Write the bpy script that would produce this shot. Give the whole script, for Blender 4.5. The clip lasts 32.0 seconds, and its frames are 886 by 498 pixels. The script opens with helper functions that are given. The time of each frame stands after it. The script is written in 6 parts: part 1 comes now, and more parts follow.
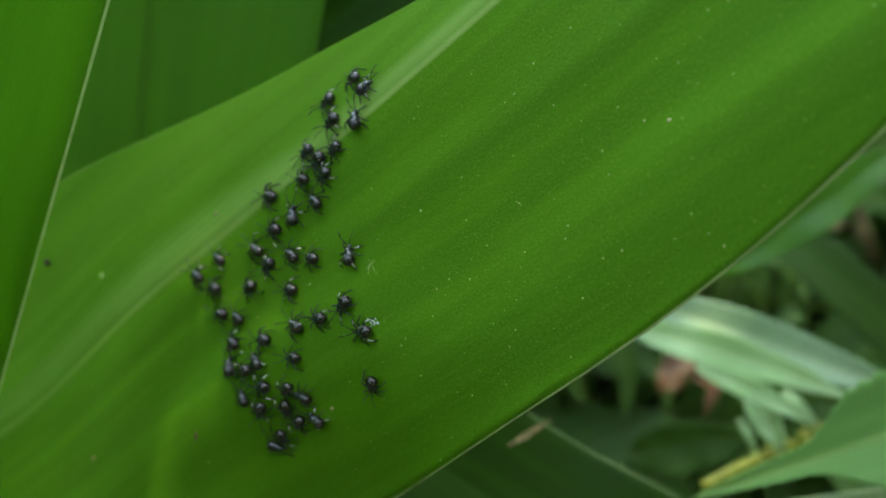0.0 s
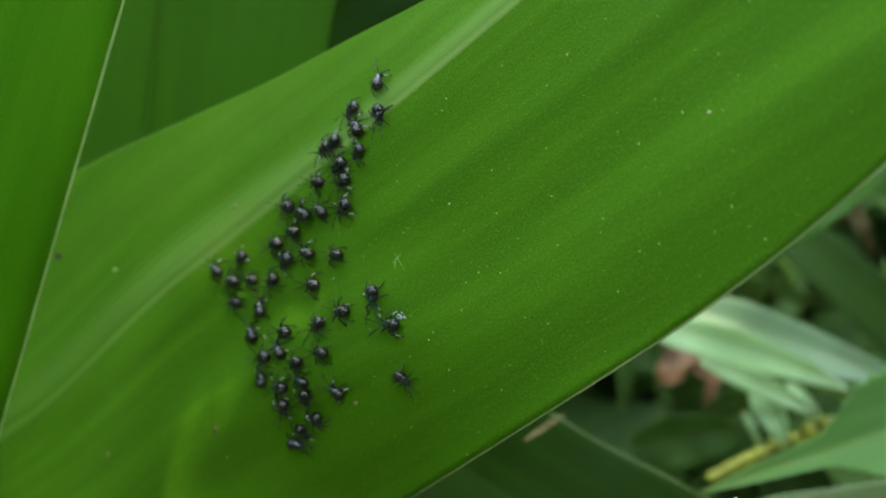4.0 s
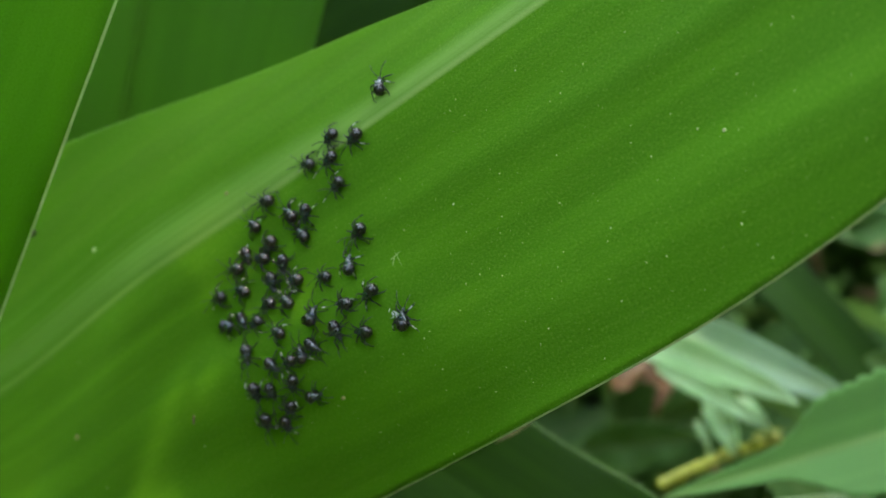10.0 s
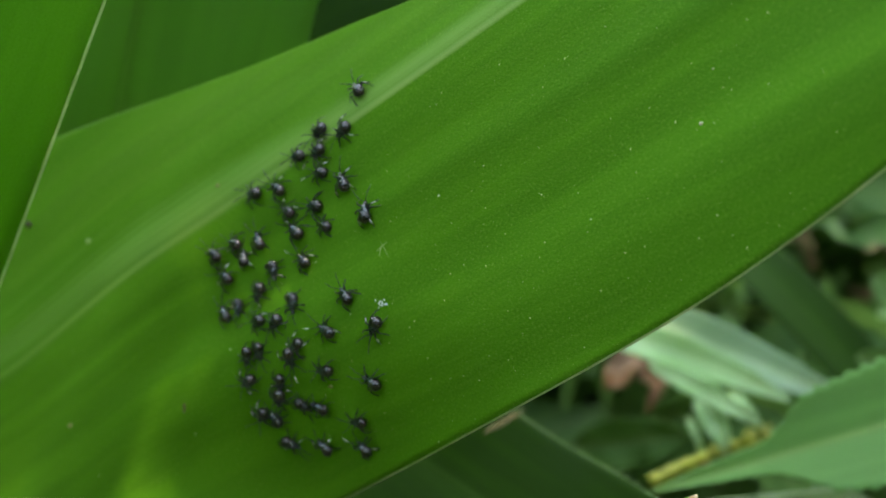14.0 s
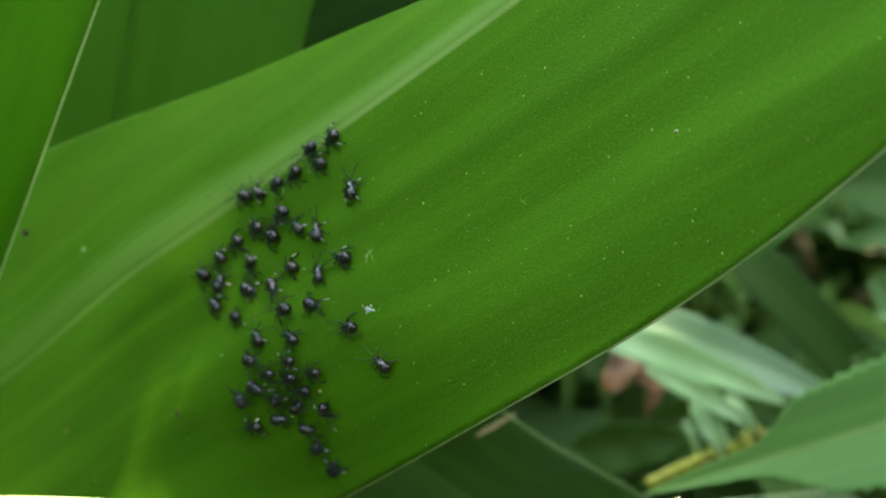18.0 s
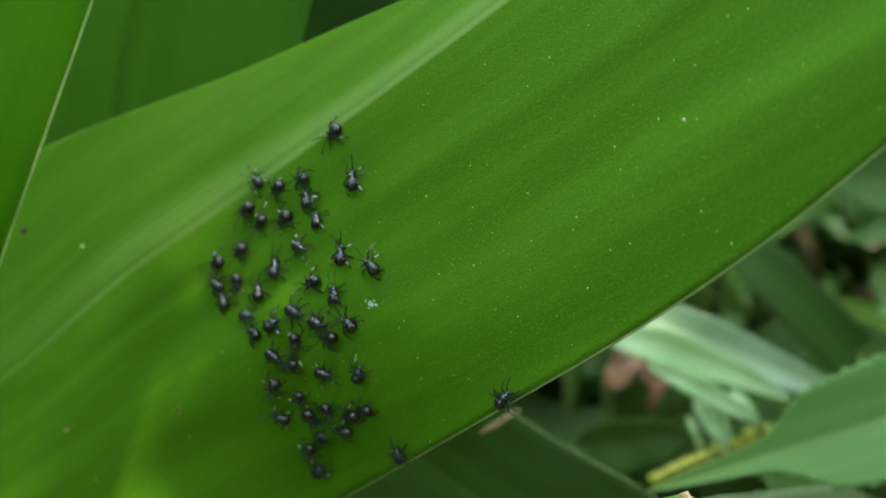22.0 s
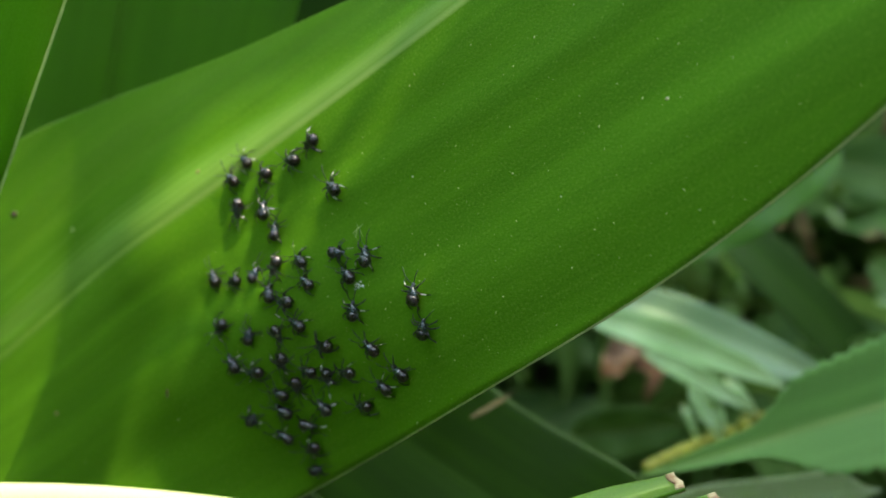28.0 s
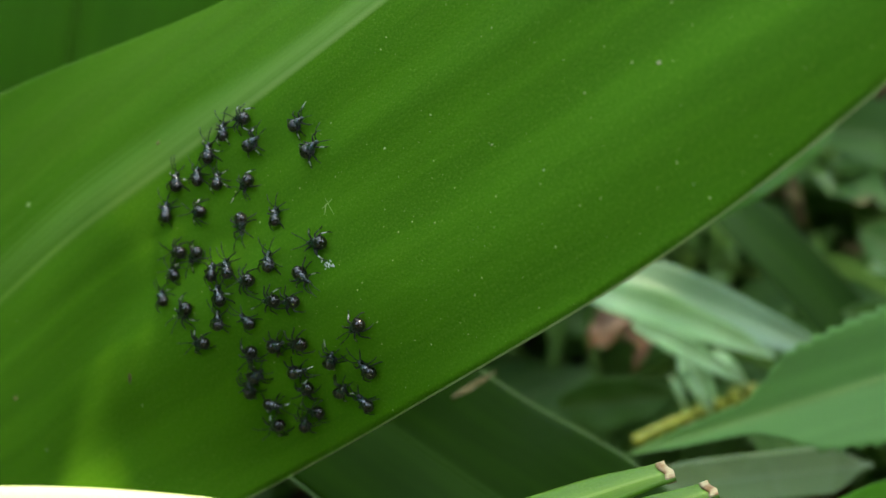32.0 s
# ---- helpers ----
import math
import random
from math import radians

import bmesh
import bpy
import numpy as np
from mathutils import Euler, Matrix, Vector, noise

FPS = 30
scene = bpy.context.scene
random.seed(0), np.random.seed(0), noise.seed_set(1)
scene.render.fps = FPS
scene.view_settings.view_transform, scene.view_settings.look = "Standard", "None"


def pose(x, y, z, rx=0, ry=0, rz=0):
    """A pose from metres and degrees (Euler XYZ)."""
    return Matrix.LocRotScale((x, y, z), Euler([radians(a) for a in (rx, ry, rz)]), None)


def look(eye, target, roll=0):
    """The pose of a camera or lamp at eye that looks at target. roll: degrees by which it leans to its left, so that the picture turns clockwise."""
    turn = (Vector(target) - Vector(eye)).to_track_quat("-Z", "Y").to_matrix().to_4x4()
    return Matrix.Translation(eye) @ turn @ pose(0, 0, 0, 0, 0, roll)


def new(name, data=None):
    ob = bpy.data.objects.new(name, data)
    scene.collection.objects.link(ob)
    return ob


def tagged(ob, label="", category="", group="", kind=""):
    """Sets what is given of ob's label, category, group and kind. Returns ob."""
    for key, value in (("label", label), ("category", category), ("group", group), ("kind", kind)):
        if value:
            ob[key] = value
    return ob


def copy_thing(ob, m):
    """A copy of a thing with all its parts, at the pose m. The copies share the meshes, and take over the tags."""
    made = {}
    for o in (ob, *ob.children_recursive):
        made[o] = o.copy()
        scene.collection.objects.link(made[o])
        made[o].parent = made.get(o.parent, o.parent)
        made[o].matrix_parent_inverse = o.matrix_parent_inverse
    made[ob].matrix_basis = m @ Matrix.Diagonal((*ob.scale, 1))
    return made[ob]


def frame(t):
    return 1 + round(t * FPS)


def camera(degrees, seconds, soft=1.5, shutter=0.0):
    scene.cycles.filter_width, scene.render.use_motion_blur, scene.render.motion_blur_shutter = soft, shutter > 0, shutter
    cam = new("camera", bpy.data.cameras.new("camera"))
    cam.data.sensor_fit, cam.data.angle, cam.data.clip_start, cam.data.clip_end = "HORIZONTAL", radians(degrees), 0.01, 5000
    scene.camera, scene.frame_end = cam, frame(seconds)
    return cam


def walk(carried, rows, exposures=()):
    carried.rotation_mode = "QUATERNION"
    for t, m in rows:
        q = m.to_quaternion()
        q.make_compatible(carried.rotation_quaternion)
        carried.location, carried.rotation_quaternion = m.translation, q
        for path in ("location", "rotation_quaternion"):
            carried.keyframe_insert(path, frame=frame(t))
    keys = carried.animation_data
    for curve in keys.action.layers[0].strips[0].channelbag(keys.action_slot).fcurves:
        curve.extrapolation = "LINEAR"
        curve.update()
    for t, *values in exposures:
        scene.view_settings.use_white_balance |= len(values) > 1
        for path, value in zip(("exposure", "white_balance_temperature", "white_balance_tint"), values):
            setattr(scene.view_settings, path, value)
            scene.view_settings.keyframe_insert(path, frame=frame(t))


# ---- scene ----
cam = camera(50.0, 32.0)
cam.data.dof.use_dof = True
cam.data.dof.focus_distance = 0.170
cam.data.dof.aperture_fstop = 11.5
PATH = [
    (0, 0.00061, 0.00226, 0.74777, 44.387, 0.275, -0.023),
    (0.5, 0.00061, 0.00229, 0.74778, 44.211, 0.106, -0.145),
    (1, 0.00095, 0.00391, 0.74655, 44.044, -0.026, -0.550),
    (1.5, -0.00126, 0.00465, 0.74557, 43.854, -0.260, -0.916),
    (2, -0.00227, 0.00586, 0.74144, 43.788, -0.472, -1.154),
    (2.5, -0.00313, 0.00617, 0.74010, 43.743, -0.529, -1.238),
    (3, -0.00499, 0.00569, 0.74414, 43.740, -0.428, -1.065),
    (3.5, -0.00697, 0.00496, 0.74669, 43.863, -0.327, -0.809),
    (5.5, -0.00756, -0.00128, 0.74580, 44.291, -0.259, -0.430),
    (6, -0.01137, 0.00063, 0.74542, 44.341, -0.270, -0.433),
    (6.5, -0.01116, 0.00263, 0.74429, 44.198, -0.727, -0.436),
    (7, -0.01172, 0.00350, 0.74562, 44.067, -1.193, -0.419),
    (7.5, -0.01453, 0.00218, 0.74585, 43.812, -1.673, -0.656),
    (8, -0.01681, 0.00072, 0.74692, 43.701, -2.434, -0.766),
    (8.5, -0.01918, 0.00131, 0.74576, 43.799, -3.121, -0.708),
    (9, -0.01984, 0.00251, 0.74596, 43.924, -3.859, -0.578),
    (9.5, -0.01985, 0.00480, 0.74611, 43.821, -4.555, -0.694),
    (10, -0.01842, 0.00365, 0.74707, 43.746, -4.958, -0.821),
    (10.5, -0.01552, 0.00291, 0.74763, 43.630, -5.173, -0.946),
    (11, -0.01603, 0.00086, 0.74760, 43.637, -5.146, -1.047),
    (11.5, -0.01762, 0.00128, 0.74487, 43.751, -5.070, -1.015),
    (12, -0.01748, 0.00391, 0.74712, 43.869, -5.114, -0.722),
    (12.5, -0.01875, 0.00221, 0.74700, 43.752, -5.195, -0.739),
    (13, -0.01673, 0.00137, 0.74803, 43.631, -5.270, -0.702),
    (13.5, -0.01607, 0.00074, 0.74843, 43.655, -5.223, -0.578),
    (15.5, -0.01319, -0.00115, 0.74964, 43.902, -5.036, -0.468),
    (16, -0.01333, -0.00203, 0.75096, 43.889, -5.089, -0.456),
    (16.5, -0.01085, -0.00407, 0.75059, 43.953, -5.019, -0.485),
    (17, -0.00906, -0.00346, 0.75008, 43.996, -4.888, -0.548),
    (17.5, -0.01077, -0.00172, 0.75126, 44.034, -4.771, -0.614),
    (18, -0.01176, -0.00169, 0.75129, 43.977, -4.663, -0.531),
    (18.5, -0.01418, -0.00345, 0.75012, 44.054, -4.587, -0.578),
    (19, -0.01346, -0.00413, 0.75188, 44.001, -4.560, -0.445),
    (19.5, -0.01375, -0.00399, 0.75130, 44.022, -4.565, -0.468),
    (20, -0.01296, -0.00342, 0.75028, 44.011, -4.507, -0.485),
    (20.5, -0.01111, -0.00369, 0.74805, 44.003, -4.567, -0.569),
    (21, -0.01070, -0.00378, 0.75024, 43.960, -4.536, -0.612),
    (21.5, -0.01085, -0.00269, 0.74858, 43.969, -4.466, -0.710),
    (22, -0.01232, -0.00094, 0.74866, 43.991, -4.443, -0.801),
    (22.5, -0.01251, -0.00067, 0.74847, 44.049, -4.429, -0.858),
    (23, -0.01111, -0.00167, 0.75019, 43.988, -4.592, -0.870),
    (23.5, -0.01077, -0.00176, 0.74957, 43.981, -4.548, -0.935),
    (24, -0.01059, -0.00190, 0.75021, 43.965, -4.617, -0.926),
    (24.5, -0.01206, -0.00282, 0.74912, 43.900, -4.654, -0.873),
    (25, -0.01238, -0.00296, 0.74931, 43.829, -4.637, -0.780),
    (25.5, -0.01368, -0.00321, 0.74938, 43.764, -4.613, -0.688),
    (27.5, -0.01021, -0.00256, 0.74866, 43.562, -4.482, -0.722),
    (28, -0.00921, -0.00255, 0.74730, 43.542, -4.397, -0.674),
    (28.5, -0.00833, -0.00457, 0.74835, 43.341, -4.237, -0.655),
    (29, -0.00780, -0.00254, 0.74613, 43.055, -4.218, -0.765),
    (29.5, -0.00905, -0.00002, 0.74398, 42.654, -4.237, -0.970),
    (30, -0.00796, 0.00382, 0.74224, 42.138, -4.389, -1.205),
    (30.5, -0.00960, 0.00578, 0.74142, 41.823, -4.492, -1.314),
    (31, -0.00951, 0.00701, 0.73964, 41.753, -4.562, -1.406),
    (31.5, -0.00738, 0.00662, 0.74258, 41.574, -4.723, -1.349),
    (32, -0.00614, 0.00729, 0.74011, 41.495, -4.688, -1.389),
]
walk(cam, [(t, pose(x, y, z, rx, ry, rz)) for t, x, y, z, rx, ry, rz in PATH], exposures=[(0, 3.28, 9000.0, 3.0), (1, 3.46, 9000.0, 3.0), (2, 3.44, 9000.0, 3.0), (3, 3.40, 9000.0, 3.0), (6, 3.28, 9000.0, 3.0), (7, 3.36, 9000.0, 3.0), (8, 3.44, 9000.0, 3.0), (11, 3.50, 9000.0, 3.0), (13, 3.42, 9000.0, 3.0), (17, 3.38, 9000.0, 3.0), (21, 3.42, 9000.0, 3.0), (22.5, 3.38, 9000.0, 3.0), (24, 3.36, 9000.0, 3.0), (25, 3.30, 9000.0, 3.0), (28, 3.16, 9000.0, 3.0), (29, 3.20, 9000.0, 3.0), (32, 3.23, 9000.0, 3.0)])

# ---- light ----
TO_SUN = Vector((0.20, 0.38, 0.905)).normalized()
world = bpy.data.worlds.new("sky")
scene.world = world
world.use_nodes = True
sky = world.node_tree.nodes.new("ShaderNodeTexSky")
sky.sky_type = "NISHITA"
sky.sun_disc = False
sky.sun_elevation = math.asin(TO_SUN.z)
sky.sun_rotation = math.atan2(TO_SUN.x, TO_SUN.y) % (2 * math.pi)
world.node_tree.links.new(sky.outputs[0], world.node_tree.nodes["Background"].inputs[0])
world.node_tree.nodes["Background"].inputs[1].default_value = 0.15
sun = new("sun", bpy.data.lights.new("sun", "SUN"))
sun.data.energy, sun.data.angle, sun.data.color = 2.0, radians(0.55), (1.0, 0.97, 0.93)
sun.matrix_world = look(TO_SUN * 4, (0, 0, 0))


# ---- materials ----
class Nodes:
    """Short hand for a node material."""

    def __init__(self, name):
        self.material = bpy.data.materials.new(name)
        self.material.use_nodes = True
        self.tree = self.material.node_tree
        self.tree.nodes.clear()
        self.out = self.tree.nodes.new("ShaderNodeOutputMaterial")

    def add(self, kind, **values):
        node = self.tree.nodes.new(kind)
        for key, value in values.items():
            if key in ("operation", "blend_type", "data_type", "feature", "noise_dimensions", "interpolation_type"):
                if key == "operation":
                    node.operation = value
                elif key == "blend_type":
                    node.blend_type = value
                elif key == "data_type":
                    node.data_type = value
                elif key == "feature":
                    node.feature = value
                elif key == "noise_dimensions":
                    node.noise_dimensions = value
                else:
                    node.interpolation_type = value
        return node

    def put(self, socket, value):
        if isinstance(value, bpy.types.NodeSocket):
            self.tree.links.new(value, socket)
        elif value is not None:
            socket.default_value = value

    def math(self, operation, a, b=None, c=None):
        node = self.add("ShaderNodeMath", operation=operation)
        for n, value in enumerate((a, b, c)):
            self.put(node.inputs[n], value)
        return node.outputs[0]

    def ramp(self, value, low, high, to_low=0.0, to_high=1.0):
        node = self.add("ShaderNodeMapRange", interpolation_type="SMOOTHSTEP")
        for n, v in enumerate((value, low, high, to_low, to_high)):
            self.put(node.inputs[n], v)
        return node.outputs[0]

    def mix(self, factor, a, b, blend="MIX"):
        node = self.add("ShaderNodeMix", data_type="RGBA", blend_type=blend)
        self.put(node.inputs[0], factor)
        self.put(node.inputs[6], a)
        self.put(node.inputs[7], b)
        return node.outputs[2]

    def noise(self, vector, scale, detail=3.0, rough=0.55):
        node = self.add("ShaderNodeTexNoise")
        self.put(node.inputs["Vector"], vector)
        self.put(node.inputs["Scale"], scale)
        self.put(node.inputs["Detail"], detail)
        self.put(node.inputs["Roughness"], rough)
        return node.outputs["Fac"]

    def stretch(self, vector, x, y, z=1.0):
        node = self.add("ShaderNodeMapping")
        self.put(node.inputs["Vector"], vector)
        node.inputs["Scale"].default_value = (x, y, z)
        return node.outputs[0]

    def principled(self, colour, rough, bump=None, strength=0.2, distance=0.0005, metal=0.0, coat=0.0, spec=0.5, ior=1.5):
        node = self.add("ShaderNodeBsdfPrincipled")
        self.put(node.inputs["IOR"], ior)
        self.put(node.inputs["Base Color"], colour)
        self.put(node.inputs["Roughness"], rough)
        self.put(node.inputs["Metallic"], metal)
        self.put(node.inputs["Coat Weight"], coat)
        self.put(node.inputs["Specular IOR Level"], spec)
        if bump is not None:
            relief = self.add("ShaderNodeBump")
            relief.inputs["Strength"].default_value = strength
            relief.inputs["Distance"].default_value = distance
            self.put(relief.inputs["Height"], bump)
            self.put(node.inputs["Normal"], relief.outputs[0])
        return node.outputs[0]

    def done(self, shader):
        self.tree.links.new(shader, self.out.inputs[0])
        return self.material


def rgb(r, g, b):
    return (r, g, b, 1.0)


def leaf_material(name, base, deep, pale, rib=0.003, glow=0.3, rough=0.42, lateral=0.0, veins=1400.0, streak=0.5, spots=0.0, gloss=0.2, grain=0.2):
    """Leaf skin: parallel streaks along the blade, a pale midrib, fine pores, light let through."""
    m = Nodes(name)
    uv = m.add("ShaderNodeUVMap").outputs[0]
    split = m.add("ShaderNodeSeparateXYZ")
    m.put(split.inputs[0], uv)
    along, across = split.outputs[0], m.math("ABSOLUTE", split.outputs[1])
    broad = m.noise(m.stretch(uv, 9.0, 130.0), 1.0, 4.0)
    fine = m.noise(m.stretch(uv, 40.0, veins), 1.0, 2.0)
    blotch = m.noise(m.stretch(uv, 28.0, 34.0), 1.0, 3.0)
    colour = m.mix(m.ramp(broad, 0.36, 0.66), rgb(*deep), rgb(*base))
    colour = m.mix(m.ramp(blotch, 0.35, 0.75, 0.0, 0.35), colour, rgb(*deep))
    colour = m.mix(m.ramp(fine, 0.5, 0.8, 0.0, 0.12 * streak), colour, rgb(*pale))
    if lateral:
        bands = m.math("SINE", m.math("MULTIPLY", m.math("ADD", along, m.math("MULTIPLY", across, -0.75)), lateral))
        colour = m.mix(m.ramp(bands, 0.90, 1.0, 0.0, 0.30), colour, rgb(*pale))
    if spots:
        rib = 0.0003
    near = m.ramp(across, rib * 4.0, rib * 0.7, 0.0, 0.35)
    colour = m.mix(m.math("MULTIPLY", near, m.ramp(broad, 0.30, 0.62, 0.35, 1.0)), colour, rgb(*pale))
    colour = m.mix(m.ramp(across, rib * 0.95, rib * 0.45, 0.0, 0.2 if spots else 0.85), colour, rgb(*pale))
    pores = m.add("ShaderNodeTexVoronoi")
    m.put(pores.inputs["Vector"], m.stretch(uv, 2200.0, 3200.0))
    pores.inputs["Scale"].default_value = 1.0
    pits = m.noise(uv, 1900.0, 4.0, 0.65)
    colour = m.mix(m.ramp(pits, 0.50, 0.72, 0.0, grain), colour, rgb(*pale))
    colour = m.mix(m.ramp(pits, 0.50, 0.30, 0.0, 1.3 * grain), colour, rgb(*[0.5 * v for v in deep]))
    if spots:
        wide = m.ramp(along, 0.43, 0.27, 0.0042, 0.0150)
        beside = m.math("DIVIDE", split.outputs[1], wide)
        lines = m.noise(m.stretch(uv, 5.0, 620.0), 1.0, 2.5)
        band = m.math("MULTIPLY", m.ramp(beside, -0.16, 0.06), m.ramp(beside, 1.5, 0.45, 0.0, 1.0))
        band = m.math("MULTIPLY", band, m.math("MULTIPLY", m.ramp(lines, 0.30, 0.62, m.ramp(along, 0.40, 0.31, 0.72, 0.0), 1.0), m.ramp(along, 0.40, 0.30, 0.85, 0.30)))
        colour = m.mix(band, colour, rgb(0.25, 0.47, 0.10))
        ridge = m.math("MULTIPLY", m.ramp(beside, -0.26, -0.04), m.ramp(beside, 0.24, 0.0))
        colour = m.mix(m.math("MULTIPLY", ridge, m.ramp(along, 0.32, 0.43, 0.0, 0.45)), colour, rgb(0.42, 0.62, 0.18))
        # shading of the blade's broad undulations painted as darker and lighter streaks
        valley_shade = m.math("MULTIPLY", m.ramp(split.outputs[1], -0.002, -0.012), m.ramp(split.outputs[1], -0.060, -0.030))
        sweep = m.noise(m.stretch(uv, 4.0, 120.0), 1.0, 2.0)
        colour = m.mix(m.math("MULTIPLY", valley_shade, m.ramp(sweep, 0.42, 0.62, 0.0, 0.32)), colour, rgb(*[0.72 * v for v in deep]))
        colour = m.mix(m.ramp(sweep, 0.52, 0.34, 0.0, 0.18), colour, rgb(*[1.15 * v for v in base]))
        half = m.ramp(split.outputs[1], -0.001, 0.004)
        bands = m.noise(m.stretch(uv, 4.0, 110.0), 1.0, 1.5)
        colour = m.mix(m.math("MULTIPLY", half, m.ramp(bands, 0.40, 0.64, 0.0, 0.07)), colour, rgb(*pale))
        # pore sparkle and pale specks, both painted as small bright dots
        tiny = m.add("ShaderNodeTexVoronoi")
        m.put(tiny.inputs["Vector"], m.stretch(uv, 800.0, 800.0))
        tiny.inputs["Scale"].default_value = 1.0
        few = m.math("GREATER_THAN", m.noise(uv, 420.0, 1.0), 0.5)
        dot = m.math("MULTIPLY", m.ramp(tiny.outputs["Distance"], 0.12, 0.05), few)
        colour = m.mix(m.math("MULTIPLY", dot, 0.35), colour, rgb(0.5, 0.62, 0.18))
        specks = m.add("ShaderNodeTexVoronoi")
        m.put(specks.inputs["Vector"], m.stretch(uv, 240.0, 240.0))
        specks.inputs["Scale"].default_value = 1.0
        chosen = m.math("GREATER_THAN", m.noise(uv, 150.0, 1.0), 0.60)
        dot = m.math("MULTIPLY", m.ramp(specks.outputs["Distance"], 0.060, 0.03), m.math("MULTIPLY", chosen, m.math("SUBTRACT", 1.0, half)))
        colour = m.mix(m.math("MULTIPLY", dot, spots), colour, rgb(0.75, 0.78, 0.5))
    height = m.math("ADD", m.math("MULTIPLY", fine, 0.10), pits)
    skin = m.principled(colour, m.ramp(blotch, 0.3, 0.8, rough - 0.05, rough + 0.1), height, 0.6, 0.00016, spec=gloss)
    through_light = m.add("ShaderNodeBsdfTranslucent")
    m.put(through_light.inputs[0], m.mix(0.6, colour, rgb(min(0.9, 2.6 * base[0]), min(0.9, 2.1 * base[1]), min(0.9, 2.0 * base[2])), "MIX"))
    both = m.add("ShaderNodeMixShader")
    both.inputs[0].default_value = glow
    m.tree.links.new(skin, both.inputs[1])
    m.tree.links.new(through_light.outputs[0], both.inputs[2])
    return m.done(both.outputs[0])


def plain_material(name, base, other, rough=0.5, scale=900.0, bump=0.2, coat=0.0, spec=0.5, metal=0.0, ior=1.5):
    """A surface with two tones, mixed by a coarse and a fine grain."""
    m = Nodes(name)
    place = m.add("ShaderNodeTexCoord").outputs["Object"]
    coarse, grain = m.noise(place, scale * 0.25, 3.0), m.noise(place, scale, 3.0)
    colour = m.mix(m.ramp(coarse, 0.35, 0.65), rgb(*base), rgb(*other))
    colour = m.mix(m.ramp(grain, 0.55, 0.8, 0.0, 0.4), colour, rgb(*[min(1.0, 1.6 * v) for v in base]))
    return m.done(m.principled(colour, m.ramp(grain, 0.3, 0.7, rough - 0.06, rough + 0.1), grain, bump, 0.15 / scale, metal, coat, spec, ior))


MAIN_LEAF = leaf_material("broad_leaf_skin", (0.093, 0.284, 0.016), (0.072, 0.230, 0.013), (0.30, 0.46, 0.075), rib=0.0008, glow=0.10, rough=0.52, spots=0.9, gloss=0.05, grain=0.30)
EDGE = plain_material("pale_blade_margin", (0.40, 0.48, 0.17), (0.30, 0.40, 0.12), 0.5)
SIDE_LEAF = leaf_material("side_leaf_skin", (0.108, 0.330, 0.022), (0.070, 0.245, 0.016), (0.19, 0.38, 0.06), rib=0.0016, glow=0.42, grain=0.3, rough=0.45, gloss=0.15)
BACK_LEAF = leaf_material("back_leaf_skin", (0.092, 0.265, 0.026), (0.070, 0.215, 0.020), (0.085, 0.235, 0.022), rib=0.002, glow=0.22, rough=0.36, gloss=0.5)
# Leaf green darkened below its own tone: shade put into the colour
SHADE_TONED_LEAF = leaf_material("shade_toned_leaf_skin", (0.019, 0.062, 0.003), (0.012, 0.041, 0.002), (0.024, 0.07, 0.006), rib=0.0016, glow=0.2, rough=0.45, gloss=0.08)
UNDER_LEAF = leaf_material("undergrowth_leaf_skin", (0.075, 0.165, 0.032), (0.045, 0.115, 0.022), (0.12, 0.2, 0.06), rib=0.0016, glow=0.3, rough=0.45, gloss=0.2)
# Grey and blue-grey bases are lightened to carry the leaflets' bright sheen
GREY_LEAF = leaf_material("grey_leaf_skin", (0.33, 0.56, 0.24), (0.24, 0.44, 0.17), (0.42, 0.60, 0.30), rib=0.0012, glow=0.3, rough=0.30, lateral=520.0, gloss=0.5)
BLUE_LEAF = leaf_material("blue_sheen_leaf_skin", (0.33, 0.50, 0.30), (0.25, 0.40, 0.22), (0.46, 0.60, 0.34), rib=0.0012, glow=0.2, rough=0.32, lateral=520.0, gloss=0.5)
SERRATE_LEAF = leaf_material("serrate_leaf_skin", (0.175, 0.385, 0.105), (0.13, 0.29, 0.08), (0.27, 0.44, 0.13), rib=0.0009, glow=0.2, rough=0.36)
# Sky glare painted as a pale base, on top of the real gloss
GLARE_LEAF = leaf_material("sky_glare_leaf_skin", (0.44, 0.57, 0.28), (0.34, 0.46, 0.21), (0.50, 0.62, 0.36), rib=0.0009, glow=0.15, rough=0.25, gloss=0.7)
CUT_LEAF = leaf_material("cut_leaf_skin", (0.10, 0.25, 0.02), (0.07, 0.19, 0.012), (0.24, 0.38, 0.07), rib=0.0008, glow=0.3, rough=0.4)
# Overexposed sunlight put into a pale yellow-green base colour
SUNNY_LEAF = leaf_material("sun_toned_leaf_skin", (0.56, 0.62, 0.36), (0.48, 0.56, 0.28), (0.62, 0.66, 0.42), rib=0.001, glow=0.3, rough=0.4)
CROWN_LEAF = leaf_material("crown_leaf_skin", (0.05, 0.13, 0.02), (0.03, 0.09, 0.015), (0.10, 0.2, 0.05), rib=0.002, glow=0.12, rough=0.5)
VEIN = plain_material("pale_vein", (0.42, 0.56, 0.22), (0.34, 0.47, 0.16), 0.5)
MARGIN = plain_material("pale_leaf_margin", (0.40, 0.54, 0.18), (0.30, 0.45, 0.12), 0.5)
BROWN = plain_material("dry_brown_tip", (0.22, 0.10, 0.03), (0.46, 0.36, 0.20), 0.7, 1600.0)
